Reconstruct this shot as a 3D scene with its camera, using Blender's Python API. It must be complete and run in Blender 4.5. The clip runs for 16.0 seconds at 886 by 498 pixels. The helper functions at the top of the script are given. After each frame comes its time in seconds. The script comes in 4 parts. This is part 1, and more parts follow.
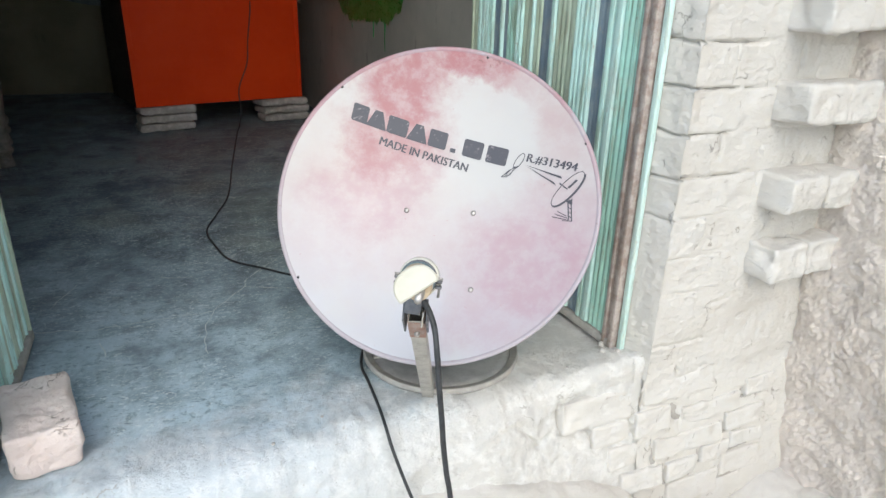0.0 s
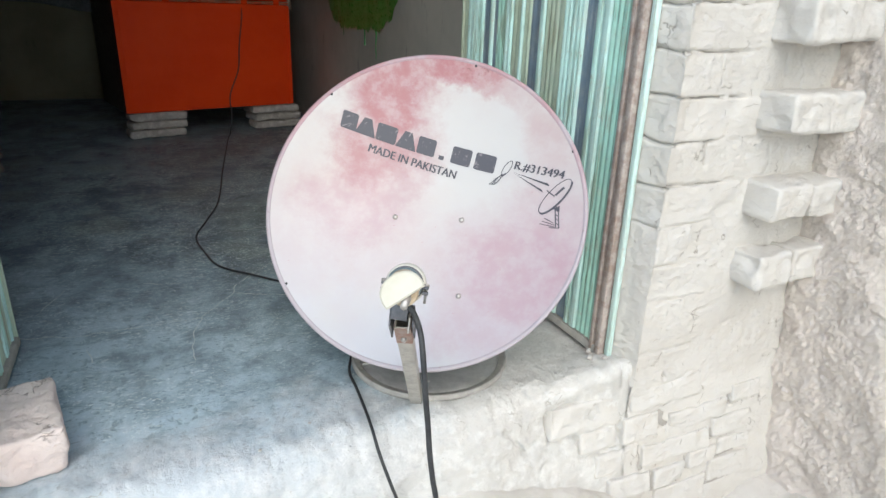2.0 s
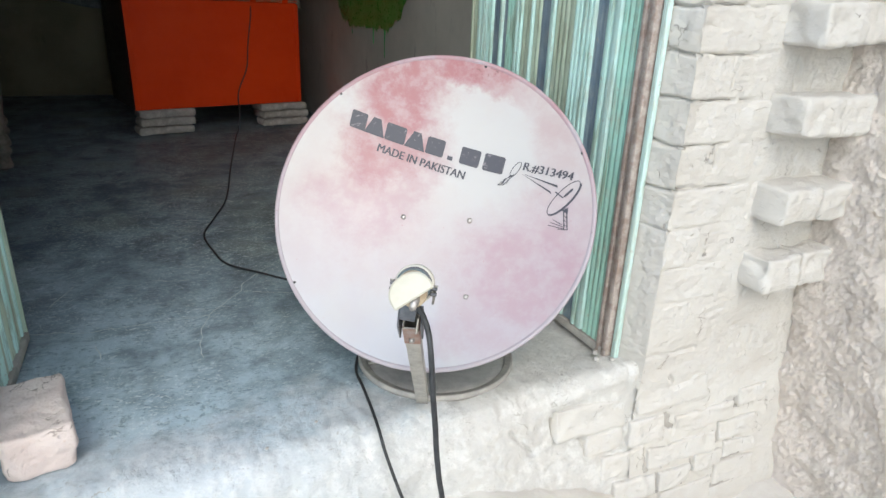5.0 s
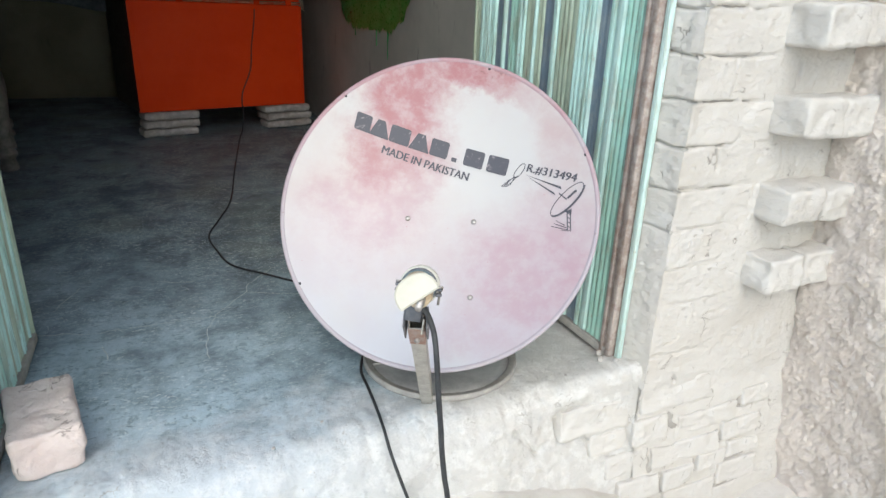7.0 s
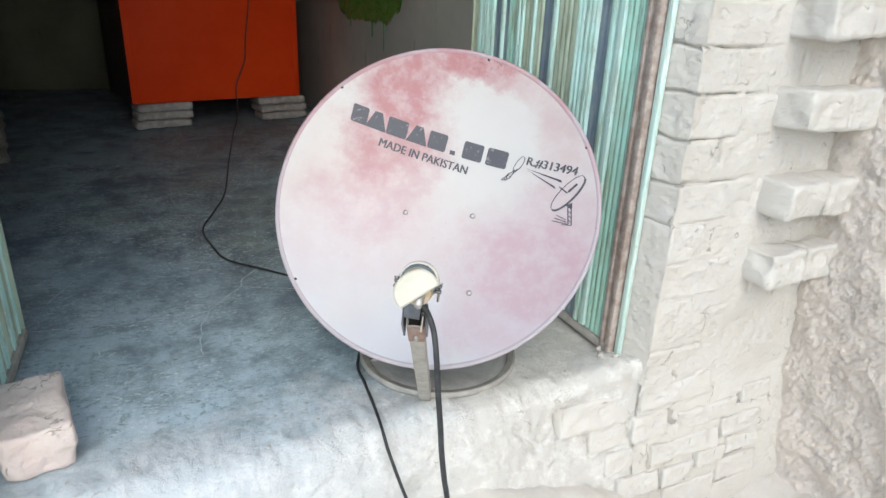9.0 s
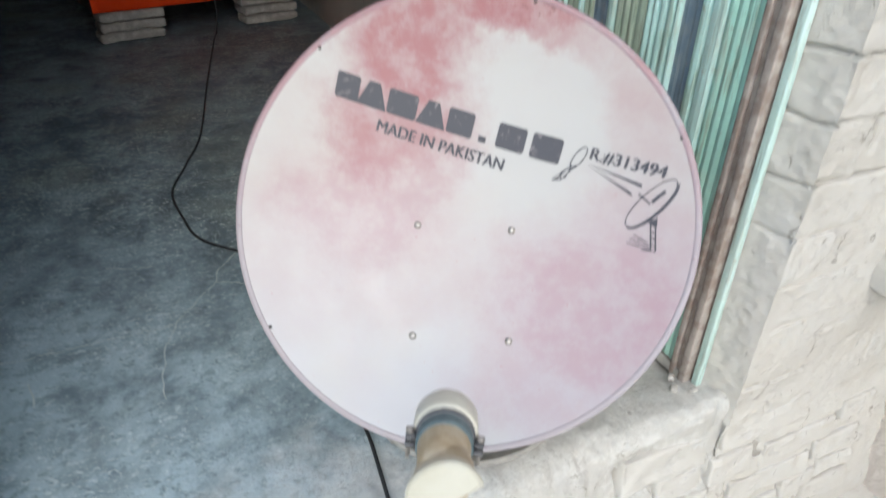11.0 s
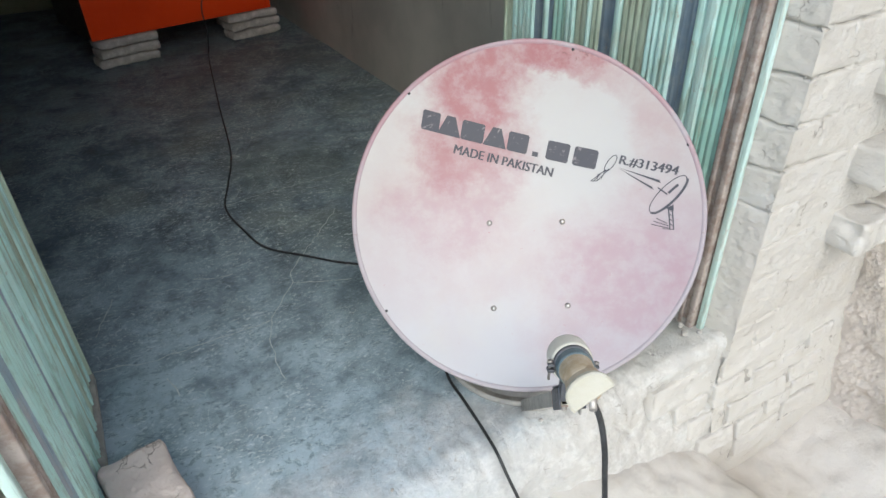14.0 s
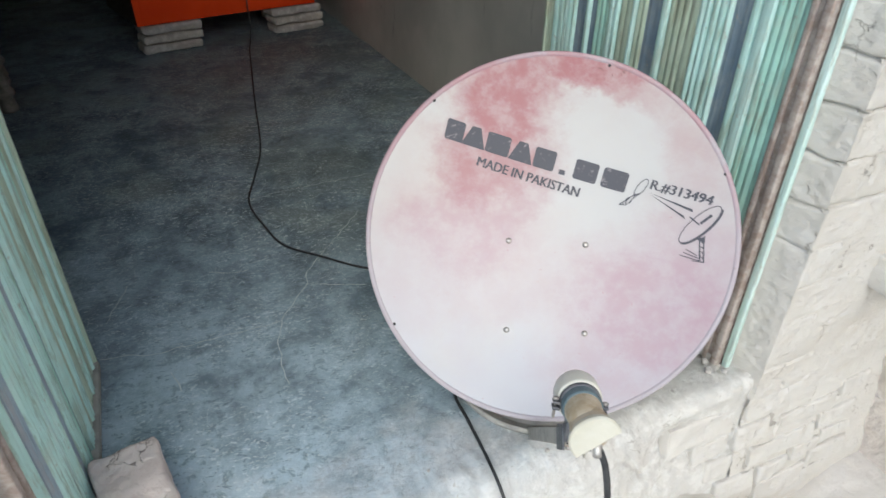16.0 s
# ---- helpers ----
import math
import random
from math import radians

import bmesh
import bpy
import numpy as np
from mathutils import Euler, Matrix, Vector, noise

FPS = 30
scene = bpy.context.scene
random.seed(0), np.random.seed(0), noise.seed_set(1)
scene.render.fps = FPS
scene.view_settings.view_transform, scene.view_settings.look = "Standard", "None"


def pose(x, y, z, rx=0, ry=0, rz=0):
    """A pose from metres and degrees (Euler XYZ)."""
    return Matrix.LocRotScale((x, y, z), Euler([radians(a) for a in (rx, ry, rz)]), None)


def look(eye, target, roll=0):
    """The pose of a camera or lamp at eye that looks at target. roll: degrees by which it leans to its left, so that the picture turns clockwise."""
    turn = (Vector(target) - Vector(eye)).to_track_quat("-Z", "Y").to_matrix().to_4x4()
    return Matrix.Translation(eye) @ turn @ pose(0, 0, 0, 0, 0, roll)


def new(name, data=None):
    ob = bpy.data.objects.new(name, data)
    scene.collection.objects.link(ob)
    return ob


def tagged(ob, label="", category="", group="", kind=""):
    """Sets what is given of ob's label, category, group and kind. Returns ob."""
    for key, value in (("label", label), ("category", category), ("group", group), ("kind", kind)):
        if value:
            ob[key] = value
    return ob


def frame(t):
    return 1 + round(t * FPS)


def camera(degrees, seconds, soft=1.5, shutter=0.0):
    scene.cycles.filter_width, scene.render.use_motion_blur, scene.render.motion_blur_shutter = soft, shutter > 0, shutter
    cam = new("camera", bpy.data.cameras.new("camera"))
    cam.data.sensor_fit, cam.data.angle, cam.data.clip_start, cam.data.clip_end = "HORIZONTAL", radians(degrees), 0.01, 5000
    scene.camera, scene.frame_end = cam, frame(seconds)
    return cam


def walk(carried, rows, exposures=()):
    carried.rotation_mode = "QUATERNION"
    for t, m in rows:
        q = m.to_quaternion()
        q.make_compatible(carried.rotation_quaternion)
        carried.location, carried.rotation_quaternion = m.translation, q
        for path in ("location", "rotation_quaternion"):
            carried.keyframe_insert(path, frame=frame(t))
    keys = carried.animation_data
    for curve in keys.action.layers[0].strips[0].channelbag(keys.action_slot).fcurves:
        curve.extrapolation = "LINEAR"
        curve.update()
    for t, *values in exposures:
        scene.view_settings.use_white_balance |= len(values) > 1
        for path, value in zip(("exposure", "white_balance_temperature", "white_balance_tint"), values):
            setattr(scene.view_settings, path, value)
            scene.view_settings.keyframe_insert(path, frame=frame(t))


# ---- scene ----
cam = camera(69.9, 16.0, shutter=0.5)
PATH = [
    (0, (0.004, 0.038, 0.679), (0.778, 1.73, -0.054), 1.6),
    (0.5, (0.007, 0.038, 0.68), (0.784, 1.729, -0.052), 1.7),
    (1, (0.009, 0.032, 0.68), (0.815, 1.715, -0.04), 2.3),
    (1.5, (0.008, 0.03, 0.682), (0.805, 1.715, -0.042), 2.1),
    (2, (0.008, 0.03, 0.68), (0.808, 1.72, -0.031), 2.0),
    (2.5, (0.01, 0.031, 0.681), (0.801, 1.718, -0.047), 1.9),
    (3, (0.008, 0.032, 0.682), (0.795, 1.724, -0.037), 2.1),
    (3.5, (0.008, 0.032, 0.684), (0.797, 1.731, -0.016), 2.6),
    (4, (0.006, 0.032, 0.683), (0.79, 1.731, -0.023), 2.3),
    (6.5, (0.001, 0.033, 0.683), (0.785, 1.725, -0.038), 2.5),
    (7, (-0.002, 0.027, 0.686), (0.775, 1.727, -0.027), 2.2),
    (7.5, (-0.003, 0.034, 0.679), (0.801, 1.73, -0.012), 2.9),
    (8, (-0.007, 0.038, 0.681), (0.782, 1.734, -0.028), 2.8),
    (8.5, (-0.007, 0.04, 0.682), (0.77, 1.742, -0.024), 2.5),
    (8.7, (-0.006, 0.037, 0.682), (0.779, 1.735, -0.027), 2.6),
    (10.8, (0.129, 0.381, 0.68), (0.844, 1.926, -0.37), 0.5),
    (11, (0.14, 0.41, 0.734), (0.835, 1.956, -0.328), 0.7),
    (11.5, (0.111, 0.407, 0.82), (0.793, 1.946, -0.259), -0.4),
    (12, (-0.003, 0.389, 0.851), (0.809, 1.829, -0.275), -1.6),
    (12.5, (-0.072, 0.353, 0.871), (0.866, 1.732, -0.231), -0.6),
    (13, (-0.1, 0.328, 0.876), (0.849, 1.688, -0.243), -0.6),
    (13.5, (-0.118, 0.32, 0.879), (0.755, 1.728, -0.243), -0.6),
    (14, (-0.113, 0.306, 0.881), (0.685, 1.773, -0.219), -1.7),
    (14.5, (-0.08, 0.3, 0.867), (0.684, 1.775, -0.247), 0.3),
    (15, (-0.049, 0.308, 0.869), (0.689, 1.819, -0.215), -0.5),
    (15.5, (-0.047, 0.316, 0.867), (0.683, 1.817, -0.234), 0.0),
    (16, (-0.069, 0.335, 0.873), (0.645, 1.851, -0.218), 0.8),
]
walk(cam, [(t, look(eye, target, roll)) for t, eye, target, roll in PATH],
     exposures=[(0.0, 0.40, 6690, 4), (8.7, 0.40, 6690, 4), (10.8, 0.25, 6720, 4), (16.0, 0.25, 6720, 4)])

# ---- light ----
world = bpy.data.worlds.new("sky")
scene.world = world
world.use_nodes = True
_n = world.node_tree.nodes
_sky = _n.new("ShaderNodeTexSky")
_sky.sky_type = "NISHITA"
_sky.sun_disc = False
_sky.sun_elevation = radians(43)
_sky.sun_rotation = radians(202.0)
_sky.dust_density = 1.2
_n["Background"].inputs["Strength"].default_value = 0.25
world.node_tree.links.new(_sky.outputs[0], _n["Background"].inputs["Color"])
_sun = bpy.data.lights.new("sun", "SUN")
_sun.energy, _sun.angle, _sun.color = 1.0, radians(50), (1.0, 0.975, 0.95)
sun = new("sun", _sun)
sun.matrix_world = look((-1.35, -3.35, 3.2), (0.0, 0.0, 0.1))


# ---- materials ----
class Mat:
    """A small node material: colours mixed by noise, with bump."""

    def __init__(self, name, rough=0.8, metal=0.0, coat=0.0):
        self.m = bpy.data.materials.new(name)
        self.m.use_nodes = True
        self.t = self.m.node_tree
        self.b = self.t.nodes["Principled BSDF"]
        self.b.inputs["Roughness"].default_value = rough
        self.b.inputs["Metallic"].default_value = metal
        self.b.inputs["Coat Weight"].default_value = coat
        self.co = self.t.nodes.new("ShaderNodeTexCoord").outputs["Object"]
        self.heights = []

    def link(self, a, b):
        self.t.links.new(a, b)

    def scaled(self, sx, sy, sz, co=None):
        n = self.t.nodes.new("ShaderNodeMapping")
        n.inputs["Scale"].default_value = (sx, sy, sz)
        self.link(co or self.co, n.inputs["Vector"])
        return n.outputs[0]

    def noise(self, scale, detail=5, rough=0.6, co=None, warp=0.0):
        n = self.t.nodes.new("ShaderNodeTexNoise")
        n.inputs["Scale"].default_value, n.inputs["Detail"].default_value = scale, detail
        n.inputs["Roughness"].default_value, n.inputs["Distortion"].default_value = rough, warp
        self.link(co or self.co, n.inputs["Vector"])
        return n.outputs["Fac"]

    def ramp(self, fac, a, b, lo=0.0, hi=1.0):
        n = self.t.nodes.new("ShaderNodeMapRange")
        n.interpolation_type = "SMOOTHSTEP"
        for key, value in zip(("From Min", "From Max", "To Min", "To Max"), (a, b, lo, hi)):
            n.inputs[key].default_value = value
        self.link(fac, n.inputs["Value"])
        return n.outputs[0]

    def math(self, op, a, b=0.0, clamp=False):
        n = self.t.nodes.new("ShaderNodeMath")
        n.operation, n.use_clamp = op, clamp
        for i, x in enumerate((a, b)):
            if isinstance(x, (int, float)):
                n.inputs[i].default_value = x
            else:
                self.link(x, n.inputs[i])
        return n.outputs[0]

    def mix(self, fac, a, b):
        n = self.t.nodes.new("ShaderNodeMix")
        n.data_type = "RGBA"
        for i, x in ((0, fac), (6, a), (7, b)):
            if isinstance(x, (int, float)):
                n.inputs[i].default_value = x
            elif isinstance(x, tuple):
                n.inputs[i].default_value = (*x, 1)
            else:
                self.link(x, n.inputs[i])
        return n.outputs[2]

    def axis(self, k):
        n = self.t.nodes.new("ShaderNodeSeparateXYZ")
        self.link(self.co, n.inputs[0])
        return n.outputs[k]

    def random(self):
        return self.t.nodes.new("ShaderNodeObjectInfo").outputs["Random"]

    def bump(self, height, strength=0.3, dist=0.01):
        n = self.t.nodes.new("ShaderNodeBump")
        n.inputs["Strength"].default_value, n.inputs["Distance"].default_value = strength, dist
        self.link(height, n.inputs["Height"])
        if self.heights:
            self.link(self.heights[-1], n.inputs["Normal"])
        self.heights.append(n.outputs[0])

    def cracks(self, scale, width, keep=0.55, wander=0.3):
        """Thin broken crack lines: 1 in a crack."""
        v = self.t.nodes.new("ShaderNodeTexVoronoi")
        v.feature = "DISTANCE_TO_EDGE"
        v.inputs["Scale"].default_value = scale
        w = self.t.nodes.new("ShaderNodeTexNoise")
        w.inputs["Scale"].default_value, w.inputs["Detail"].default_value = scale * 1.7, 6
        self.link(self.co, w.inputs["Vector"])
        a = self.t.nodes.new("ShaderNodeVectorMath")
        a.operation = "MULTIPLY_ADD"
        self.link(w.outputs["Color"], a.inputs[0])
        a.inputs[1].default_value = (wander / scale * 3,) * 3
        self.link(self.co, a.inputs[2])
        self.link(a.outputs[0], v.inputs["Vector"])
        line = self.ramp(v.outputs[0], width * scale * 0.4, width * scale, 1, 0)
        return self.math("MULTIPLY", line, self.ramp(self.noise(scale * 0.8, 3), keep, keep + 0.06))

    def done(self, colour, rough=None):
        if isinstance(colour, tuple):
            self.b.inputs["Base Color"].default_value = (*colour, 1)
        else:
            self.link(colour, self.b.inputs["Base Color"])
        if rough is not None:
            self.link(rough, self.b.inputs["Roughness"])
        if self.heights:
            self.link(self.heights[-1], self.b.inputs["Normal"])
        return self.m


def simple(name, a, b, scale=30, rough=0.6, metal=0.0, bump=0.15, dist=0.002):
    k = Mat(name, rough, metal)
    f = k.noise(scale, 6, 0.65)
    g = k.noise(scale * 7, 4, 0.6)
    k.bump(g, bump, dist)
    return k.done(k.mix(k.ramp(f, 0.35, 0.65), a, b), k.ramp(g, 0.3, 0.7, max(rough - 0.12, 0.05), min(rough + 0.12, 1)))


def whitewash():
    k = Mat("whitewashed_mud_brick", 0.95)
    f, g, h = k.noise(3.5, 6), k.noise(22, 7, 0.7), k.noise(170, 5, 0.75)
    c = k.mix(k.ramp(f, 0.35, 0.68), (0.585, 0.556, 0.512), (0.645, 0.624, 0.59))
    c = k.mix(k.ramp(g, 0.55, 0.72, 0, 0.4), c, (0.57, 0.52, 0.46))
    c = k.mix(k.ramp(k.noise(8, 4), 0.58, 0.72, 0, 0.45), c, (0.66, 0.655, 0.645))
    c = k.mix(k.ramp(h, 0.62, 0.72, 0, 0.35), c, (0.54, 0.485, 0.42))
    c = k.mix(k.math("MULTIPLY", k.random(), 0.16), c, (0.55, 0.505, 0.45))
    split = k.cracks(24, 0.0009, 0.57)
    c = k.mix(k.math("MULTIPLY", split, 0.6), c, (0.30, 0.265, 0.23))
    k.bump(g, 0.6, 0.007)
    k.bump(k.noise(60, 7, 0.72, k.scaled(0.55, 0.55, 1.5)), 0.7, 0.0045)
    k.bump(k.ramp(k.noise(70, 8, 0.74, k.scaled(0.5, 0.5, 1.3), 0.6), 0.24, 0.50), 0.45, 0.0022)
    k.bump(h, 0.5, 0.0016)
    k.bump(k.math("SUBTRACT", 1.0, split), 0.8, 0.003)
    return k.done(c)


def mud_plaster():
    k = Mat("rough_mud_plaster", 0.98)
    f, g, h = k.noise(5, 5), k.noise(42, 9, 0.78), k.noise(150, 6, 0.78)
    c = k.mix(k.ramp(f, 0.35, 0.65), (0.84, 0.75, 0.675), (0.89, 0.805, 0.735))
    c = k.mix(k.ramp(g, 0.52, 0.70, 0, 0.22), c, (0.68, 0.605, 0.545))
    c = k.mix(k.ramp(h, 0.62, 0.72, 0, 0.18), c, (0.58, 0.505, 0.45))
    k.bump(g, 0.8, 0.011)
    k.bump(k.noise(110, 6, 0.75), 0.9, 0.006)
    k.bump(h, 0.5, 0.003)
    return k.done(c)


def dusty_earth():
    k = Mat("dusty_earth", 0.98)
    f, g, h = k.noise(4, 6), k.noise(30, 7, 0.7), k.noise(160, 5, 0.75)
    c = k.mix(k.ramp(f, 0.35, 0.65), (0.60, 0.565, 0.515), (0.70, 0.67, 0.63))
    c = k.mix(k.ramp(g, 0.55, 0.72, 0, 0.35), c, (0.58, 0.53, 0.47))
    k.bump(g, 0.5, 0.010)
    k.bump(h, 0.5, 0.003)
    return k.done(c)


def cement_floor():
    """Trowelled blue-grey cement, worn and stained, dusty towards the sill, with painted doorway light."""
    k = Mat("trowelled_cement", 0.42)
    f, g = k.noise(2.2, 6, 0.6), k.noise(9, 9, 0.64, None, 0.3)
    h = k.noise(34, 8, 0.72, None, 0.5)
    j = k.noise(110, 6, 0.7)
    c = k.mix(k.ramp(f, 0.36, 0.64), (0.100, 0.140, 0.175), (0.195, 0.262, 0.310))
    c = k.mix(k.ramp(g, 0.48, 0.60, 0, 0.7), c, (0.265, 0.350, 0.395))
    c = k.mix(k.ramp(g, 0.36, 0.46, 0.75, 0), c, (0.060, 0.085, 0.105))
    c = k.mix(k.ramp(k.noise(3.1, 4, 0.5), 0.54, 0.68, 0, 0.45), c, (0.225, 0.255, 0.215))
    c = k.mix(k.ramp(h, 0.53, 0.62, 0, 0.50), c, (0.37, 0.455, 0.485))
    c = k.mix(k.ramp(h, 0.38, 0.46, 0.60, 0), c, (0.065, 0.092, 0.112))
    c = k.mix(k.math("MULTIPLY", k.ramp(k.noise(2.6, 5, 0.6), 0.42, 0.58), k.ramp(k.axis(0), -0.05, 0.25, 0, 0.45)), c, (0.135, 0.165, 0.145))
    # trowel scuffs and hair lines worn pale
    c = k.mix(k.math("MULTIPLY", k.cracks(7, 0.0012, 0.57, 0.10), 0.55), c, (0.58, 0.65, 0.66))
    c = k.mix(k.math("MULTIPLY", k.cracks(19, 0.0012, 0.60, 0.12), 0.70), c, (0.60, 0.67, 0.68))
    streak = k.noise(70, 6, 0.72, k.scaled(0.7, 1.4, 1.0), 1.6)
    worn = k.ramp(k.noise(4.5, 5, 0.65), 0.44, 0.60, 0.25, 1)
    c = k.mix(k.math("MULTIPLY", worn, k.ramp(streak, 0.565, 0.605, 0, 0.80)), c, (0.60, 0.68, 0.69))
    c = k.mix(k.math("MULTIPLY", worn, k.ramp(j, 0.585, 0.625, 0, 0.75)), c, (0.66, 0.73, 0.73))
    c = k.mix(k.ramp(j, 0.38, 0.43, 0.45, 0), c, (0.07, 0.095, 0.11))
    # doorway light put into the colour: paler blue-grey towards door and left
    door_light = k.ramp(k.math("ADD", k.math("ADD", k.axis(1), k.math("MULTIPLY", k.axis(0), 0.62)), k.math("MULTIPLY", k.noise(4, 6), 0.7)), 1.20, 2.55, 0.88, 0)
    c = k.mix(k.math("MULTIPLY", door_light, k.ramp(g, 0.40, 0.58, 0.50, 1.0)), c, (0.44, 0.565, 0.645))
    c = k.mix(k.math("MULTIPLY", door_light, k.ramp(h, 0.38, 0.47, 0.70, 0)), c, (0.13, 0.185, 0.225))
    c = k.mix(k.math("MULTIPLY", k.ramp(k.noise(3.3, 4), 0.40, 0.60), k.ramp(k.noise(95, 5, 0.66, k.scaled(0.8, 1.5, 1.0), 0.9), 0.575, 0.61, 0, 0.75)), c, (0.66, 0.74, 0.76))
    c = k.mix(k.ramp(k.noise(64, 5, 0.66, k.scaled(0.8, 1.5, 1.0), 1.2), 0.36, 0.41, 0.55, 0), c, (0.085, 0.12, 0.145))
    # dust carried over the sill and trodden in
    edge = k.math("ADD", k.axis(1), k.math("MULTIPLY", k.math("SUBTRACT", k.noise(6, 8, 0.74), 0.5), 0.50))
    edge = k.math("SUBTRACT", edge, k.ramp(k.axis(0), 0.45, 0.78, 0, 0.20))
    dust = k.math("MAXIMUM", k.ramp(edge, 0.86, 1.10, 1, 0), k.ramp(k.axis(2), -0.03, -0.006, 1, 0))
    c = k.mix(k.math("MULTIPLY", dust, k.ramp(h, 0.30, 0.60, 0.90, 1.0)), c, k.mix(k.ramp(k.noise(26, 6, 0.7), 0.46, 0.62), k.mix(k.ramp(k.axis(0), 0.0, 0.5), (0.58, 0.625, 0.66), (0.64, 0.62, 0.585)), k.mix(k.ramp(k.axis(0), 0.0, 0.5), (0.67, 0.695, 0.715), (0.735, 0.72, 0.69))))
    chips = k.cracks(14, 0.0012, 0.56)
    c = k.mix(k.math("MULTIPLY", k.math("MULTIPLY", chips, dust), 0.6), c, (0.36, 0.33, 0.29))
    pits = k.ramp(k.noise(120, 4, 0.7), 0.64, 0.70)
    c = k.mix(k.math("MULTIPLY", pits, 0.55), c, k.mix(dust, (0.06, 0.08, 0.09), (0.42, 0.40, 0.36)))
    k.bump(g, 0.4, 0.006)
    k.bump(h, 0.6, 0.004)
    k.bump(j, 0.4, 0.002)
    k.bump(k.math("MULTIPLY", k.math("SUBTRACT", k.noise(42, 8, 0.74), 0.5), dust), 0.8, 0.010)
    return k.done(c, k.math("ADD", k.ramp(h, 0.3, 0.7, 0.42, 0.68), k.math("MULTIPLY", dust, 0.35), True))


def room_plaster(name, a, b):
    k = Mat(name, 0.9)
    f, g = k.noise(2.0, 6), k.noise(7, 7, 0.7, k.scaled(1.4, 1.4, 0.45), 0.5)
    c = k.mix(k.ramp(f, 0.35, 0.65), a, b)
    c = k.mix(k.ramp(g, 0.6, 0.72, 0, 0.7), c, tuple(x * 0.45 for x in a))
    c = k.mix(k.ramp(k.noise(40, 3), 0.68, 0.74, 0, 0.3), c, (0.5, 0.48, 0.42))
    k.bump(g, 0.4, 0.006)
    k.bump(k.noise(60, 5), 0.2, 0.002)
    return k.done(c)


def dish_paint():
    """Sun-bleached paint: white, with faded pink left in clouds."""
    k = Mat("bleached_pink_paint", 0.34)
    w = k.t.nodes.new("ShaderNodeTexNoise")
    w.inputs["Scale"].default_value, w.inputs["Detail"].default_value, w.inputs["Roughness"].default_value = 9, 7, 0.7
    k.link(k.co, w.inputs["Vector"])
    s = k.t.nodes.new("ShaderNodeVectorMath")
    s.operation = "MULTIPLY_ADD"
    k.link(w.outputs["Color"], s.inputs[0])
    s.inputs[1].default_value, s.inputs[2].default_value = (0.17, 0.17, 0), (-0.085, -0.085, 0)
    q = k.t.nodes.new("ShaderNodeVectorMath")
    k.link(k.co, q.inputs[0])
    k.link(s.outputs[0], q.inputs[1])
    total = None
    clouds = [(-0.075, 0.215, 0.090, 0.10, 0.96), (0.03, 0.272, 0.18, 0.040, 0.95), (-0.10, 0.115, 0.10, 0.10, 0.78), (-0.05, 0.05, 0.06, 0.06, 0.5),
              (-0.13, 0.01, 0.13, 0.10, 0.52), (-0.21, -0.02, 0.09, 0.14, 0.24), (0.165, -0.105, 0.16, 0.125, 0.62), (0.06, -0.10, 0.09, 0.06, 0.26),
              (0.12, -0.195, 0.14, 0.08, 0.42), (0.22, -0.01, 0.09, 0.09, 0.38), (-0.06, -0.07, 0.15, 0.08, 0.22), (0.235, 0.16, 0.06, 0.12, 0.30), (0.17, 0.24, 0.08, 0.04, 0.35)]
    for x, y, rx, ry, power in clouds:
        m = k.t.nodes.new("ShaderNodeVectorMath")
        m.operation = "SUBTRACT"
        k.link(q.outputs[0], m.inputs[0])
        m.inputs[1].default_value = (x, y, 0)
        d = k.t.nodes.new("ShaderNodeVectorMath")
        d.operation = "MULTIPLY"
        k.link(m.outputs[0], d.inputs[0])
        d.inputs[1].default_value = (1 / rx, 1 / ry, 0)
        r = k.t.nodes.new("ShaderNodeVectorMath")
        r.operation = "LENGTH"
        k.link(d.outputs[0], r.inputs[0])
        one = k.ramp(r.outputs["Value"], 0.45, 1.35, power, 0)
        total = one if total is None else k.math("MAXIMUM", total, one)
    # a fuller band of pink along the top edge
    r = k.t.nodes.new("ShaderNodeVectorMath")
    r.operation = "LENGTH"
    flat_ = k.scaled(1, 1, 0, q.outputs[0])
    k.link(flat_, r.inputs[0])
    band = k.math("MULTIPLY", k.ramp(r.outputs["Value"], 0.225, 0.262), k.math("MULTIPLY", k.ramp(k.axis(1), 0.13, 0.24), k.ramp(k.axis(0), -0.16, -0.09)))
    total = k.math("MAXIMUM", total, k.math("MULTIPLY", band, k.ramp(k.axis(0), 0.05, 0.2, 0.85, 0.35)))
    fine = k.noise(30, 8, 0.7)
    total = k.math("MULTIPLY", total, k.ramp(fine, 0.32, 0.62, 0.60, 1.0))
    total = k.math("ADD", total, k.ramp(k.noise(5, 5), 0.45, 0.7, 0, 0.12), True)
    c = k.mix(k.ramp(k.axis(1), -0.25, 0.05), (0.465, 0.467, 0.502), (0.48, 0.467, 0.462))
    c = k.mix(k.ramp(k.noise(4, 4), 0.45, 0.65, 0, 0.35), c, (0.495, 0.478, 0.447))
    c = k.mix(total, c, k.mix(k.ramp(k.axis(1), -0.02, 0.12), (0.385, 0.215, 0.262), (0.345, 0.140, 0.155)))
    specks = k.ramp(k.noise(90, 3, 0.6), 0.71, 0.76, 0, 0.55)
    c = k.mix(specks, c, (0.42, 0.22, 0.22))
    # rust chips by the top edge
    zone = k.math("MULTIPLY", k.ramp(k.axis(1), 0.24, 0.266), k.math("MULTIPLY", k.ramp(k.axis(0), 0.05, 0.08), k.ramp(k.axis(0), 0.13, 0.17, 1, 0)))
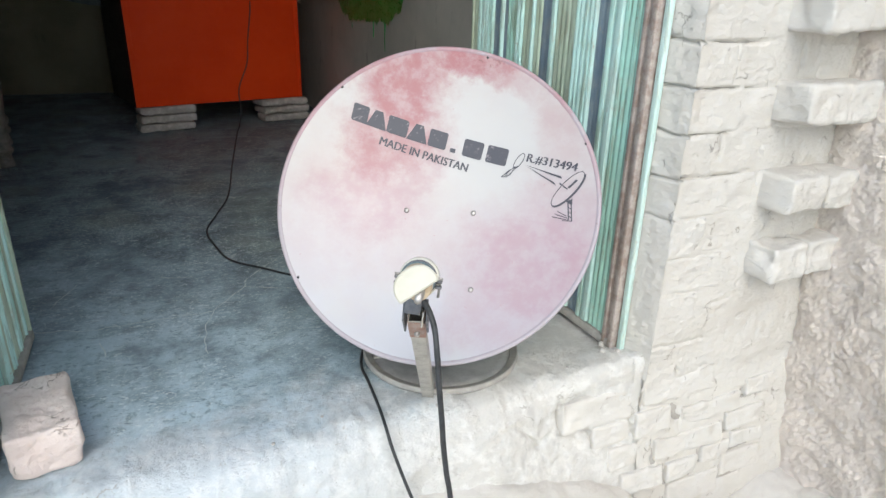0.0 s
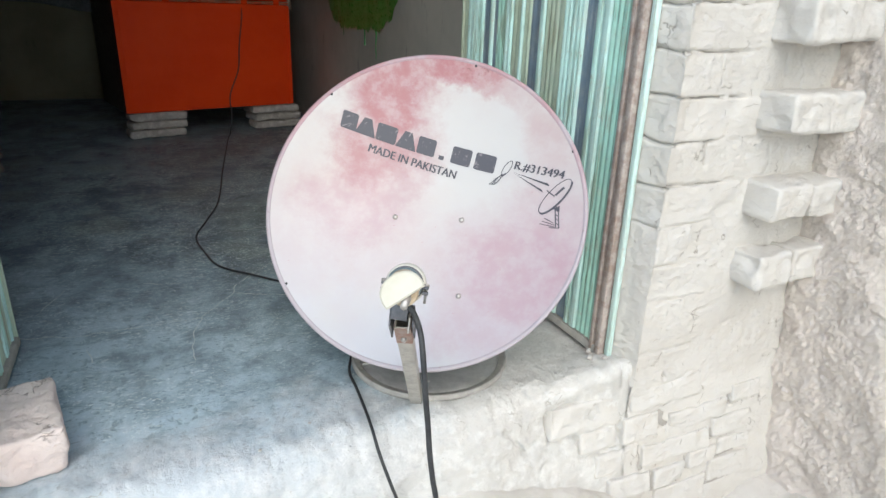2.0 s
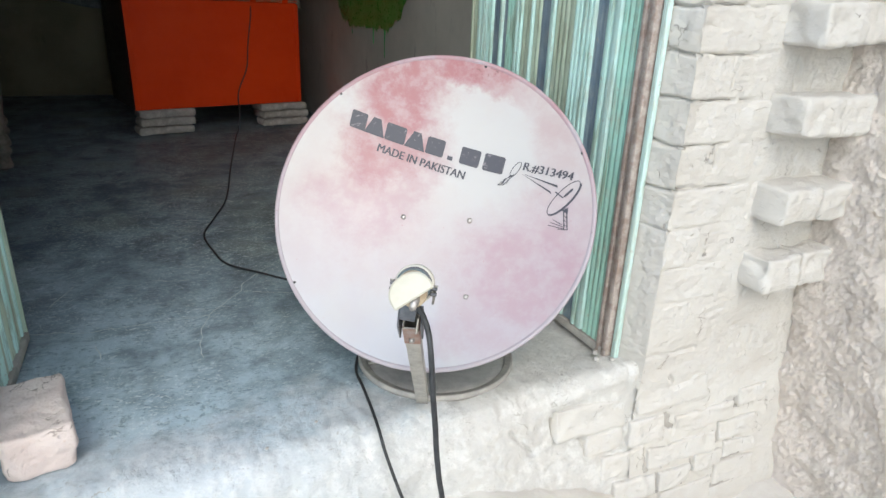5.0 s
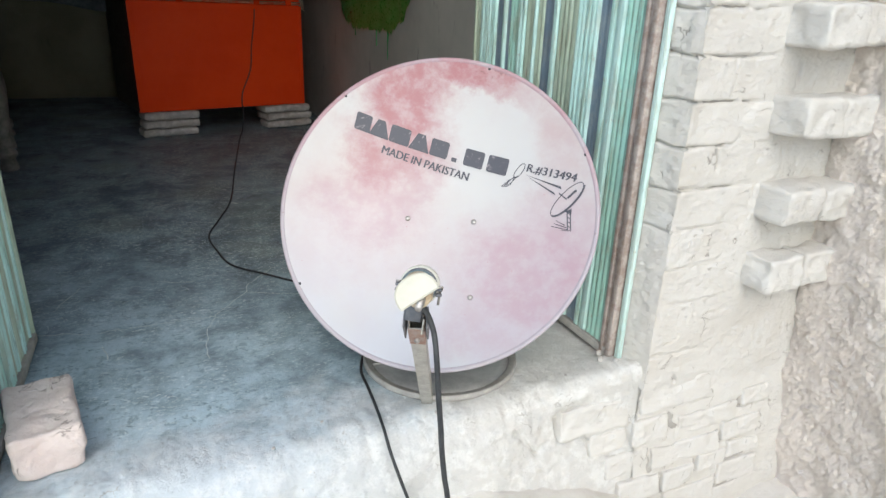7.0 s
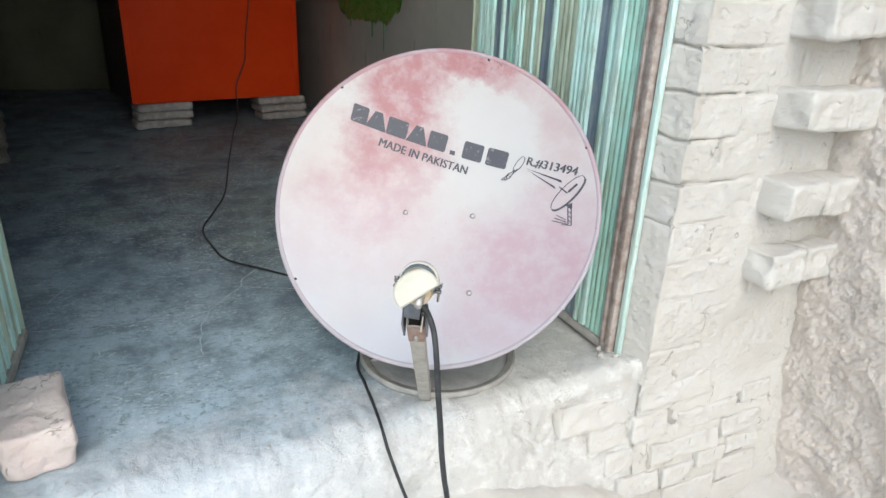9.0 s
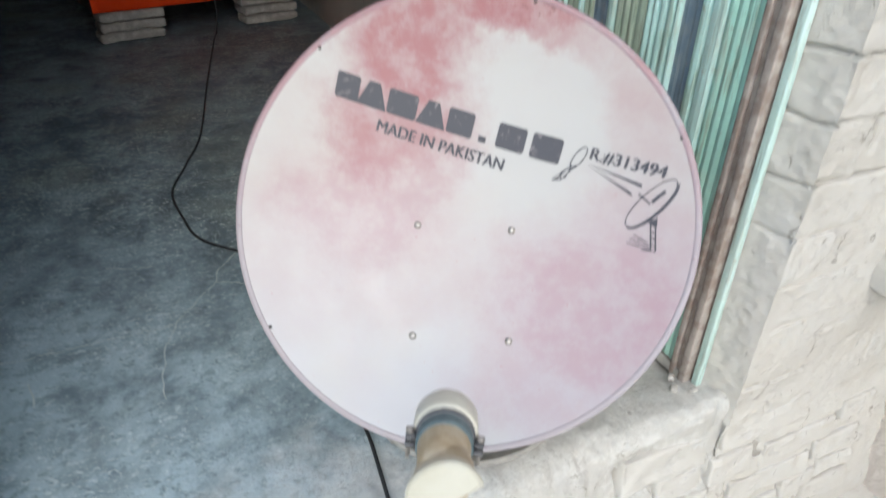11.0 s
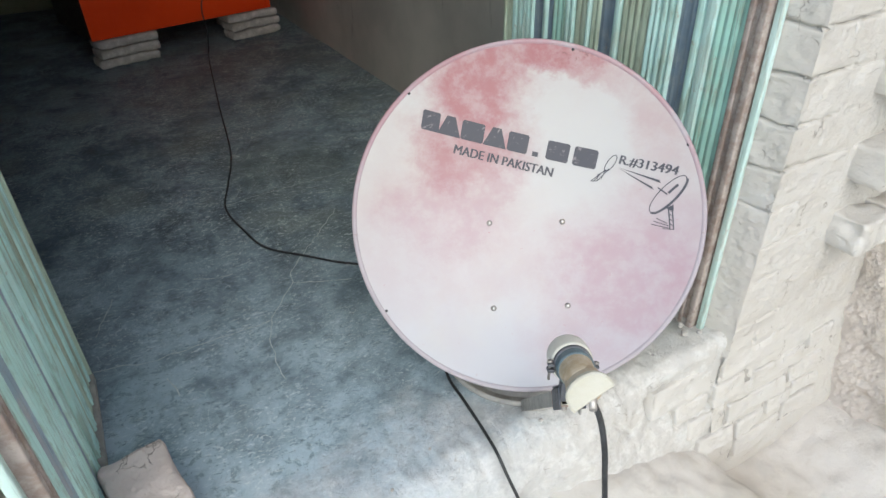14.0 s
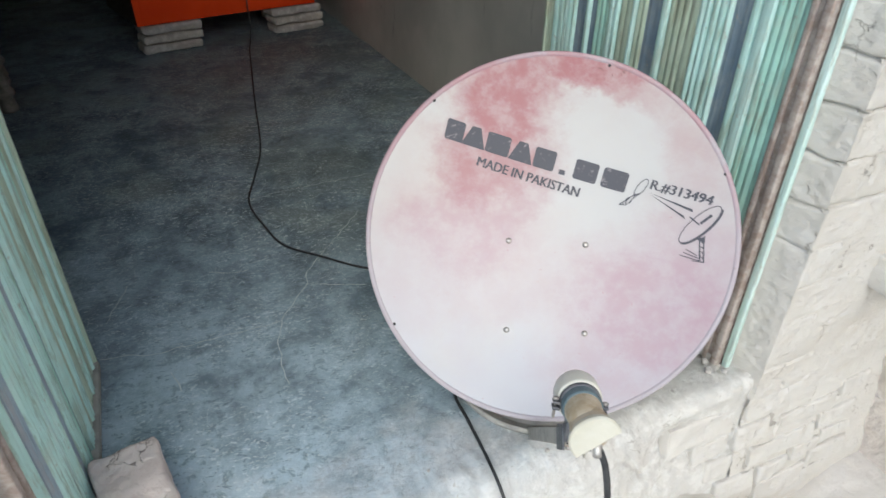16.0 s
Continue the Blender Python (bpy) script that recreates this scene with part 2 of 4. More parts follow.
    chipped = k.math("MULTIPLY", zone, k.ramp(k.noise(120, 5, 0.7), 0.56, 0.61))
    c = k.mix(k.math("MULTIPLY", chipped, 0.75), c, (0.16, 0.09, 0.085))
    k.bump(fine, 0.05, 0.001)
    return k.done(c, k.ramp(fine, 0.3, 0.7, 0.30, 0.48))


def rim_paint():
    """The dish's edge: pink left along the top and the flank, white below."""
    k = Mat("bleached_rim_paint", 0.4)
    f = k.noise(11, 6, 0.65)
    pink = k.math("MULTIPLY", k.ramp(k.axis(1), -0.10, 0.24, 0.06, 0.80), k.ramp(f, 0.30, 0.56))
    c = k.mix(pink, (0.36, 0.33, 0.36), (0.35, 0.17, 0.195))
    c = k.mix(k.ramp(k.noise(80, 5, 0.7), 0.62, 0.68, 0, 0.7), c, (0.27, 0.20, 0.20))
    return k.done(c)


def worn_paint(name, a, chips, scale=60, rough=0.45):
    k = Mat(name, rough)
    long = k.noise(scale, 6, 0.7, k.scaled(1, 1, 0.12))
    f = k.noise(9, 5)
    c = k.mix(k.ramp(f, 0.35, 0.7, 0, 0.35), a, tuple(min(1, x * 1.5 + 0.05) for x in a))
    c = k.mix(k.ramp(long, 0.50, 0.62, 0, 0.75), c, chips)
    c = k.mix(k.ramp(k.noise(scale * 2.2, 6, 0.7, k.scaled(1, 1, 0.05)), 0.34, 0.44, 0.45, 0), c, tuple(x * 0.35 for x in a))
    spots = k.noise(48, 6, 0.75)
    c = k.mix(k.ramp(spots, 0.60, 0.68, 0, 0.6), c, (0.34, 0.30, 0.24))
    c = k.mix(k.ramp(k.noise(16, 6, 0.7), 0.46, 0.68, 0, 0.28), c, (0.50, 0.50, 0.43))
    k.bump(long, 0.2, 0.002)
    return k.done(c, k.ramp(long, 0.4, 0.7, rough - 0.1, rough + 0.25))


def worn_ink():
    k = Mat("worn_grey_ink", 0.5)
    f = k.noise(110, 5, 0.7)
    c = k.mix(k.ramp(f, 0.58, 0.70, 0, 0.5), (0.062, 0.062, 0.078), (0.42, 0.36, 0.38))
    return k.done(c)


def red_brick():
    k = Mat("dusty_fired_brick", 0.95)
    f, g = k.noise(14, 6), k.noise(60, 6, 0.7)
    c = k.mix(k.ramp(f, 0.35, 0.65), (0.68, 0.575, 0.54), (0.74, 0.65, 0.615))
    c = k.mix(k.ramp(g, 0.58, 0.7, 0, 0.6), c, (0.64, 0.485, 0.43))
    split = k.cracks(17, 0.0010, 0.55)
    c = k.mix(k.math("MULTIPLY", split, 0.65), c, (0.30, 0.24, 0.21))
    k.bump(f, 0.7, 0.012)
    k.bump(g, 0.8, 0.006)
    k.bump(k.math("SUBTRACT", 1.0, split), 0.8, 0.004)
    return k.done(c)


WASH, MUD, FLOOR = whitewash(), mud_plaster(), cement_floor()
WALL_GREY = room_plaster("grey_room_plaster", (0.37, 0.355, 0.325), (0.47, 0.45, 0.41))
WALL_OLIVE = room_plaster("olive_room_plaster", (0.20, 0.19, 0.13), (0.28, 0.26, 0.185))
CEILING = room_plaster("dark_ceiling", (0.22, 0.20, 0.17), (0.30, 0.27, 0.23))
GROUND = dusty_earth()
MORTAR = simple("dark_mud_mortar", (0.33, 0.31, 0.285), (0.45, 0.425, 0.395), 30, 0.98, 0, 0.5, 0.004)
DISH, INK = dish_paint(), worn_ink()
GREEN_PAINT = simple("thick_green_paint", (0.006, 0.20, 0.040), (0.010, 0.26, 0.055), 12, 0.35)
ORANGE = simple("orange_red_enamel", (0.85, 0.058, 0.009), (0.90, 0.070, 0.011), 3, 0.62, 0, 0.02)
ORANGE.node_tree.nodes["Principled BSDF"].inputs["Specular IOR Level"].default_value = 0.15
DARK_END = simple("dark_brown_end", (0.035, 0.022, 0.018), (0.055, 0.035, 0.03), 12, 0.6)
ORANGE_EDGE = simple("chipped_orange_enamel", (0.62, 0.07, 0.02), (0.50, 0.22, 0.15), 40, 0.5)
MINT = worn_paint("mint_door_paint", (0.45, 0.69, 0.635), (0.30, 0.40, 0.33))
PALE = worn_paint("pale_mint_door_paint", (0.45, 0.66, 0.62), (0.36, 0.48, 0.42))
POST_PAINT = worn_paint("light_mint_post_paint", (0.52, 0.70, 0.65), (0.40, 0.46, 0.40))
TEAL = worn_paint("teal_door_paint", (0.36, 0.62, 0.535), (0.26, 0.33, 0.25))
NAVY = worn_paint("navy_door_paint", (0.165, 0.225, 0.285), (0.28, 0.34, 0.37))
OLIVE = worn_paint("olive_door_paint", (0.40, 0.49, 0.385), (0.29, 0.30, 0.22))
GREY = worn_paint("grey_blue_door_paint", (0.27, 0.36, 0.42), (0.33, 0.33, 0.36))
RUST = simple("rusty_brown_iron", (0.32, 0.25, 0.215), (0.48, 0.42, 0.385), 45, 0.8, 0.1, 0.3)
STEEL = simple("dull_galvanised_steel", (0.46, 0.44, 0.40), (0.33, 0.31, 0.28), 35, 0.55, 0.45)
DARK_STEEL = simple("dark_grey_steel", (0.10, 0.105, 0.12), (0.17, 0.17, 0.18), 40, 0.55, 0.5)
PAN = simple("grey_steel_pan", (0.36, 0.35, 0.34), (0.46, 0.45, 0.44), 30, 0.6, 0.2)
RUSTY_STEEL = simple("rust_stained_steel", (0.30, 0.17, 0.13), (0.36, 0.30, 0.27), 40, 0.7, 0.25)
RING = simple("dusty_pale_iron", (0.33, 0.315, 0.295), (0.45, 0.43, 0.40), 30, 0.8, 0.1, 0.25)
CREAM = simple("cream_plastic", (0.51, 0.485, 0.40), (0.56, 0.54, 0.465), 18, 0.42)
WHITE_CAP = simple("ivory_plastic", (0.62, 0.60, 0.53), (0.68, 0.66, 0.60), 18, 0.4)
TAPE = simple("blue_grey_tape", (0.085, 0.13, 0.155), (0.14, 0.19, 0.21), 60, 0.5)
TAN = simple("stained_tan_plastic", (0.42, 0.32, 0.21), (0.55, 0.47, 0.36), 45, 0.6)
RUBBER = simple("black_cable_rubber", (0.018, 0.020, 0.023), (0.038, 0.040, 0.043), 50, 0.55)
SILVER = simple("worn_bolt_zinc", (0.50, 0.48, 0.45), (0.36, 0.33, 0.31), 120, 0.4, 0.7)
RED_BRICK = red_brick()
RIM = rim_paint()
PALE_BRICK = simple("dusty_pale_brick", (0.42, 0.37, 0.335), (0.60, 0.55, 0.505), 25, 0.95, 0, 0.7, 0.007)
WOOD = simple("greyed_turned_wood", (0.15, 0.135, 0.115), (0.25, 0.225, 0.195), 30, 0.7, 0, 0.3)
CLOTH = simple("dark_blue_grey_cloth", (0.13, 0.145, 0.165), (0.19, 0.205, 0.23), 60, 0.95, 0, 0.4)
PALE_CLOTH = simple("cream_cotton_cloth", (0.55, 0.50, 0.42), (0.40, 0.33, 0.26), 40, 0.95, 0, 0.4)
CRACK = simple("pale_crack_fill", (0.46, 0.52, 0.52), (0.60, 0.65, 0.64), 40, 0.9)
PEBBLE = simple("grey_pebble", (0.42, 0.40, 0.38), (0.55, 0.52, 0.48), 60, 0.9)


# ---- mesh helpers ----
def part(name, bm, material, parent=None, label="", smooth=True, m=None):
    """Links a bmesh as one mesh object under a thing or a part."""
    me = bpy.data.meshes.new(name)
    bm.to_mesh(me)
    bm.free()
    for k in material if isinstance(material, (list, tuple)) else (material,):
        me.materials.append(k)
    if smooth:
        me.shade_smooth()
    ob = new(name, me)
    ob.parent = parent
    if m is not None:
        ob.matrix_basis = m
    return tagged(ob, label)


def thing(name, label, category, m=None, group="", kind=""):
    ob = new(name)
    ob.empty_display_size = 0.05
    if m is not None:
        ob.matrix_basis = m
    return tagged(ob, label, category, group, kind)


def wobble(p, size, amp, seed=0.0):
    q = Vector(p) / size + Vector((seed * 7.31, seed * 3.17, seed * 5.77))
    return amp * noise.noise(q)


def box(x0, x1, y0, y1, z0, z1, bevel=0.0, bm=None):
    bm = bm or bmesh.new()
    r = bmesh.ops.create_cube(bm, size=1.0, matrix=Matrix.Translation(((x0 + x1) / 2, (y0 + y1) / 2, (z0 + z1) / 2)) @ Matrix.Diagonal((x1 - x0, y1 - y0, z1 - z0, 1)))
    if bevel:
        edges = list({e for v in r["verts"] for e in v.link_edges})
        bmesh.ops.bevel(bm, geom=edges, offset=bevel, segments=2, affect="EDGES", profile=0.5)
    return bm


def worn_block(sx, sy, sz, seed, r=0.008, amp=0.004, cuts=(6, 3, 3), chip=0.0):
    """A brick about its centre, with rounded, uneven edges."""
    bm = bmesh.new()
    size = (sx, sy, sz)
    lines = []
    for k in range(3):
        h = size[k] / 2
        inner = [-(h - r) + 2 * (h - r) * i / cuts[k] for i in range(cuts[k] + 1)]
        lines.append([-h, -h + 0.35 * r] + inner + [h - 0.35 * r, h])
    for ax in range(3):
        a, b = (ax + 1) % 3, (ax + 2) % 3
        for sign in (-1, 1):
            grid = []
            for i in range(cuts[a] + 5):
                row = []
                for j in range(cuts[b] + 5):
                    p = [0, 0, 0]
                    p[ax] = sign * size[ax] / 2
                    p[a], p[b] = lines[a][i], lines[b][j]
                    row.append(bm.verts.new(p))
                grid.append(row)
            for i in range(cuts[a] + 4):
                for j in range(cuts[b] + 4):
                    f = [grid[i][j], grid[i + 1][j], grid[i + 1][j + 1], grid[i][j + 1]]
                    bm.faces.new(f if sign > 0 else f[::-1])
    bmesh.ops.remove_doubles(bm, verts=bm.verts, dist=1e-6)
    for v in bm.verts:
        core = Vector([max(-(size[k] / 2 - r), min(size[k] / 2 - r, v.co[k])) for k in range(3)])
        d = v.co - core
        n = d.normalized() if d.length > 1e-9 else Vector((0, 0, 1))
        if d.length > 1e-9:
            v.co = core + n * min(d.length, r)
        k = wobble(v.co, 0.035, amp, seed) + wobble(v.co, 0.012, amp * 0.5, seed + 3)
        if chip:
            k -= chip * max(0.0, noise.noise(v.co / 0.05 + Vector((seed, 0, 0))) - 0.1)
        v.co += n * k
    return bm


def sweep(points, radius, sides=8, bm=None):
    """A round cable or bar along a smooth line through the points."""
    pts = [Vector(p) for p in points]
    line = []
    for i in range(len(pts) - 1):
        p0, p1, p2, p3 = pts[max(i - 1, 0)], pts[i], pts[i + 1], pts[min(i + 2, len(pts) - 1)]
        for k in range(8):
            t = k / 8
            line.append(0.5 * (2 * p1 + (p2 - p0) * t + (2 * p0 - 5 * p1 + 4 * p2 - p3) * t * t + (3 * p1 - p0 - 3 * p2 + p3) * t ** 3))
    line.append(pts[-1])
    bm = bm or bmesh.new()
    rings, up = [], Vector((0.13, 0.21, 0.97))
    for i, p in enumerate(line):
        d = (line[min(i + 1, len(line) - 1)] - line[max(i - 1, 0)]).normalized()
        a = d.cross(up).normalized()
        if rings and a.dot(last) < 0:
            a = -a
        last = a
        b = d.cross(a)
        rings.append([bm.verts.new(p + radius * (math.cos(2 * math.pi * s / sides) * a + math.sin(2 * math.pi * s / sides) * b)) for s in range(sides)])
    for r0, r1 in zip(rings, rings[1:]):
        for s in range(sides):
            bm.faces.new((r0[s], r0[(s + 1) % sides], r1[(s + 1) % sides], r1[s]))
    bm.faces.new(rings[0])
    bm.faces.new(rings[-1][::-1])
    bmesh.ops.recalc_face_normals(bm, faces=bm.faces)
    return bm


def lathe(profile, sides=32, bm=None, m=None):
    """Turns (radius, z) pairs about z."""
    bm = bm or bmesh.new()
    m = m or Matrix()
    rings = []
    for r, z in profile:
        if r < 1e-6:
            rings.append([bm.verts.new(m @ Vector((0, 0, z)))])
        else:
            rings.append([bm.verts.new(m @ Vector((r * math.cos(2 * math.pi * s / sides), r * math.sin(2 * math.pi * s / sides), z))) for s in range(sides)])
    for a, b in zip(rings, rings[1:]):
        for s in range(sides):
            f = [a[s % len(a)], a[(s + 1) % len(a)], b[(s + 1) % len(b)], b[s % len(b)]]
            f = list(dict.fromkeys(f))
            if len(f) > 2:
                bm.faces.new(f)
    bmesh.ops.recalc_face_normals(bm, faces=bm.faces)
    return bm


def sheet(us, vs, f, bm=None):
    """A mesh over the grid us x vs, with f(u, v) as its place."""
    bm = bm or bmesh.new()
    g = [[bm.verts.new(f(u, v)) for v in vs] for u in us]
    for a, b in zip(g, g[1:]):
        for i in range(len(vs) - 1):
            bm.faces.new((a[i], b[i], b[i + 1], a[i + 1]))
    return bm


def steps(a, b, d):
    n = max(1, round((b - a) / d))
    return [a + (b - a) * i / n for i in range(n + 1)]


def ease(x, a, b):
    t = max(0.0, min(1.0, (x - a) / (b - a)))
    return t * t * (3 - 2 * t)


# ---- the plan ----
FRONT = 0.865        # the facade's plane
JAMB_R, JAMB_L = 0.842, -0.335
ROOM_R, ROOM_L, BACK = 0.945, -1.75, 5.2
EARTH = -0.42


def ground_height(x, y):
    n3 = Vector((x, y, 0))
    z = EARTH + wobble(n3, 0.5, 0.03) + wobble(n3, 0.12, 0.014, 2) + wobble(n3, 0.04, 0.009, 3) + wobble(n3, 0.018, 0.005, 6)
    side = 0.865 + wobble((y, 0, 0), 0.12, 0.03, 4)
    step = (1 - ease(x, side - 0.07, side + 0.10)) * ease(y, -0.35, -0.2) * ease(x, -1.1, -0.9)
    z += step * (0.13 + wobble(n3, 0.14, 0.015, 5))
    z += 0.15 * ease(y, 0.50, 0.86) * step * (1 - ease(x, 0.45, 0.92))
    z += 0.06 * ease(x, 1.05, 1.28) * ease(y, -0.5, 0.3)
    return z


def build_ground():
    far = [-400, -120, -40, -15, -6, -3, -1.6]
    xs = far + steps(-1.1, 0.2, 0.06)[:-1] + steps(0.2, 1.4, 0.012) + [1.8, 3, 6, 15, 40, 120, 400]
    ys = far + steps(-1.2, 0.2, 0.06)[:-1] + steps(0.2, 0.93, 0.012) + [1.3, 3, 6, 15, 40, 120, 400]
    bm = sheet(xs, ys, lambda x, y: (x, y, ground_height(x, y) if abs(x) < 6 and abs(y) < 6 else EARTH))
    tagged(part("ground", bm, GROUND), "pale dusty trodden earth with a low worn mound", "ground", kind="structure")


def build_floor():
    bm = sheet(steps(ROOM_L, ROOM_R, 0.045), steps(0.98, 2.2, 0.045)[:-1] + steps(2.2, BACK, 0.3),
               lambda x, y: (x, y, wobble((x, y, 0), 0.4, 0.004) * ease(y, 1.0, 1.4)))
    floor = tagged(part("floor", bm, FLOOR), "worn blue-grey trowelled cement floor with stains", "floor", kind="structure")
    build_cracks(floor)


def build_cracks(floor):
    """Pale hair cracks in the cement."""
    for line in (((-0.285, 1.452), (-0.168, 1.427), (-0.034, 1.428), (0.067, 1.428)), ((0.038, 1.236), (0.039, 1.288), (0.047, 1.371), (0.067, 1.428), (0.149, 1.541), (0.166, 1.587), (0.274, 1.711), (0.371, 1.819)),
                 ((0.149, 1.541), (0.20, 1.512), (0.276, 1.482)), ((-0.049, 1.675), (0.0, 1.655), (0.038, 1.648)), ((0.103, 1.999), (0.20, 2.01), (0.299, 2.015), (0.469, 2.027)), ((-0.161, 1.361), (-0.145, 1.30)), ((-0.271, 1.568), (-0.225, 1.696)), ((0.30, 1.10), (0.37, 1.128), (0.41, 1.15))):
        bm, seed = bmesh.new(), line[0][0] * 10
        last = None
        for (xa, ya), (xb, yb) in zip(line, line[1:]):
            n = max(3, round(math.hypot(xb - xa, yb - ya) / 0.008))
            for i in range(n + 1):
                t = i / n
                x, y = xa + (xb - xa) * t, ya + (yb - ya) * t
                x, y = x + wobble((x, y, 0), 0.03, 0.006, seed), y + wobble((x, y, 0), 0.03, 0.006, seed + 9)
                w = 0.0013 * (0.7 + 0.6 * noise.noise(Vector((x * 40, y * 40, seed))))
                z = wobble((x, y, 0), 0.4, 0.004) * ease(y, 1.0, 1.4) + 0.0022
                d = Vector((xb - xa, yb - ya)).normalized()
                pair = [bm.verts.new((x - d.y * w, y + d.x * w, z)), bm.verts.new((x + d.y * w, y - d.x * w, z))]
                if last:
                    bm.faces.new((last[0], last[1], pair[1], pair[0]))
                last = pair
        part("crack", bm, CRACK, floor, "pale hair crack")


# bricks below the floor: from x, to x, from z, to z
LOW_BRICKS = ((0.652, 0.822, -0.119, -0.052), (0.729, 0.820, -0.175, -0.126), (0.832, 0.924, -0.171, -0.112), (0.958, 1.129, -0.172, -0.128), (1.141, 1.226, -0.145, -0.104), (0.888, 1.080, -0.240, -0.190), (1.087, 1.207, -0.220, -0.174), (0.770, 0.878, -0.238, -0.187),
              (0.922, 1.014, -0.302, -0.256), (1.020, 1.103, -0.280, -0.240), (1.109, 1.211, -0.268, -0.230), (0.850, 1.040, -0.100, -0.036), (0.80, 0.912, -0.300, -0.250), (0.93, 1.08, -0.37, -0.308), (1.09, 1.21, -0.335, -0.280))

SILL_TEARS = ((0.648, -0.055, 0.651, -0.105, 0.004, 0.011), (0.656, -0.121, 0.720, -0.128, 0.004, 0.010), (0.725, -0.128, 0.731, -0.175, 0.004, 0.010), (0.654, -0.052, 0.735, -0.042, 0.003, 0.006),
              (0.818, -0.012, 0.821, -0.030, 0.003, 0.008), (0.822, -0.115, 0.826, -0.160, 0.004, 0.011), (0.735, -0.178, 0.82, -0.180, 0.004, 0.008), (0.545, -0.057, 0.60, -0.120, 0.003, 0.007))


def build_sill():
    """The rounded, broken front edge of the floor, and the rough face below it."""
    prof = [(1.03, -0.0028)] + [(y, 0.0) for y in (0.99, 0.975, 0.96, 0.945, 0.93, 0.918)] + [
        (0.905, -0.003), (0.893, -0.009), (0.884, -0.018), (0.877, -0.03), (0.872, -0.045)] + [(0.87 - 0.10 * (s / 65) ** 1.5, -0.045 - 0.005 * s) for s in range(1, 66)]

    def place(x, i):
        y, z = prof[i]
        k = ease(0.99 - y, 0.0, 0.08)
        p = Vector((x, y, z))
        out = wobble(p, 0.16, 0.018, 11) + wobble(p, 0.05, 0.006, 12) + wobble(p, 0.02, 0.004, 13) + wobble(p, 0.009, 0.0022, 19)
        up = wobble(p, 0.12, 0.005, 14) + wobble(p, 0.03, 0.006, 15) + wobble(p, 0.014, 0.004, 18)
        rise = 0.022 * ease(x, 0.68, 0.80) * ease(0.99 - y, 0.0, 0.05) * (1 - ease(-z, 0.0, 0.1))
        wall_y = FRONT + 0.001 - 0.035 * ease(-z, 0.02, 0.40) + 0.5 * (y - 0.87) * ease(z, -0.05, 0.0)
        y += (wall_y - y) * k * ease(x, 0.60, 0.78)
        out *= 1 - 0.75 * ease(x, 0.60, 0.74)
        y += 0.004 * ease(x, 0.836, 0.852)
        for x0, z0, x1, z1, w, deep in SILL_TEARS:
            t = max(0.0, min(1.0, ((x - x0) * (x1 - x0) + (z - z0) * (z1 - z0)) / ((x1 - x0) ** 2 + (z1 - z0) ** 2)))
            d = math.hypot(x - x0 - t * (x1 - x0) + wobble(p, 0.02, 0.006, 33), z - z0 - t * (z1 - z0) + wobble(p, 0.02, 0.005, 34))
            if d < 3 * w:
                out -= 1.8 * deep * math.exp(-(d / w) ** 2) * (0.7 + 0.6 * noise.noise(p * 35))
        return (x, y - k * out + 0.012 * k * ease(x, 0.58, 0.66) * ease(-z, 0.01, 0.05), z + rise + 0.002 + k * up * (1 if z > -0.2 else 0.4))

    bm = sheet(steps(JAMB_L - 0.12, JAMB_R + 0.034, 0.0042), range(len(prof)), place)
    bmesh.ops.reverse_faces(bm, faces=bm.faces)
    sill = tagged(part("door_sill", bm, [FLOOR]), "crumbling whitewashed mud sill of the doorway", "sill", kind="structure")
    return sill


# open tears in the wash: from x, z to x, z, half width, depth
TEARS = ((0.846, 0.043, 0.975, 0.038, 0.003, 0.006), (0.922, -0.020, 0.930, -0.034, 0.004, 0.012), (0.930, -0.120, 0.948, -0.150, 0.0085, 0.013), (1.078, -0.200, 1.086, -0.224, 0.005, 0.011),
         (0.880, -0.186, 0.890, -0.240, 0.004, 0.011), (1.136, -0.122, 1.146, -0.142, 0.005, 0.010), (0.916, -0.256, 0.925, -0.300, 0.005, 0.012), (1.016, -0.246, 1.020, -0.278, 0.004, 0.009),
         (0.985, 0.118, 1.03, 0.128, 0.003, 0.005), (1.10, 0.405, 1.098, 0.452, 0.003, 0.010), (1.097, 0.566, 1.092, 0.618, 0.003, 0.010), (0.90, 0.205, 0.93, 0.203, 0.003, 0.005), (1.085, 0.165, 1.083, 0.145, 0.003, 0.007))

TEARS += tuple((x0 - 0.003, z0, x0 - 0.002, z0 + 0.55 * (z1 - z0), 0.0028, 0.010) for x0, x1, z0, z1 in LOW_BRICKS if x0 > 0.825)
TEARS += tuple((x0, z0 - 0.003, x0 + 0.6 * (x1 - x0), z0 - 0.002, 0.0024, 0.006) for x0, x1, z0, z1 in LOW_BRICKS[::2] if x0 > 0.825)


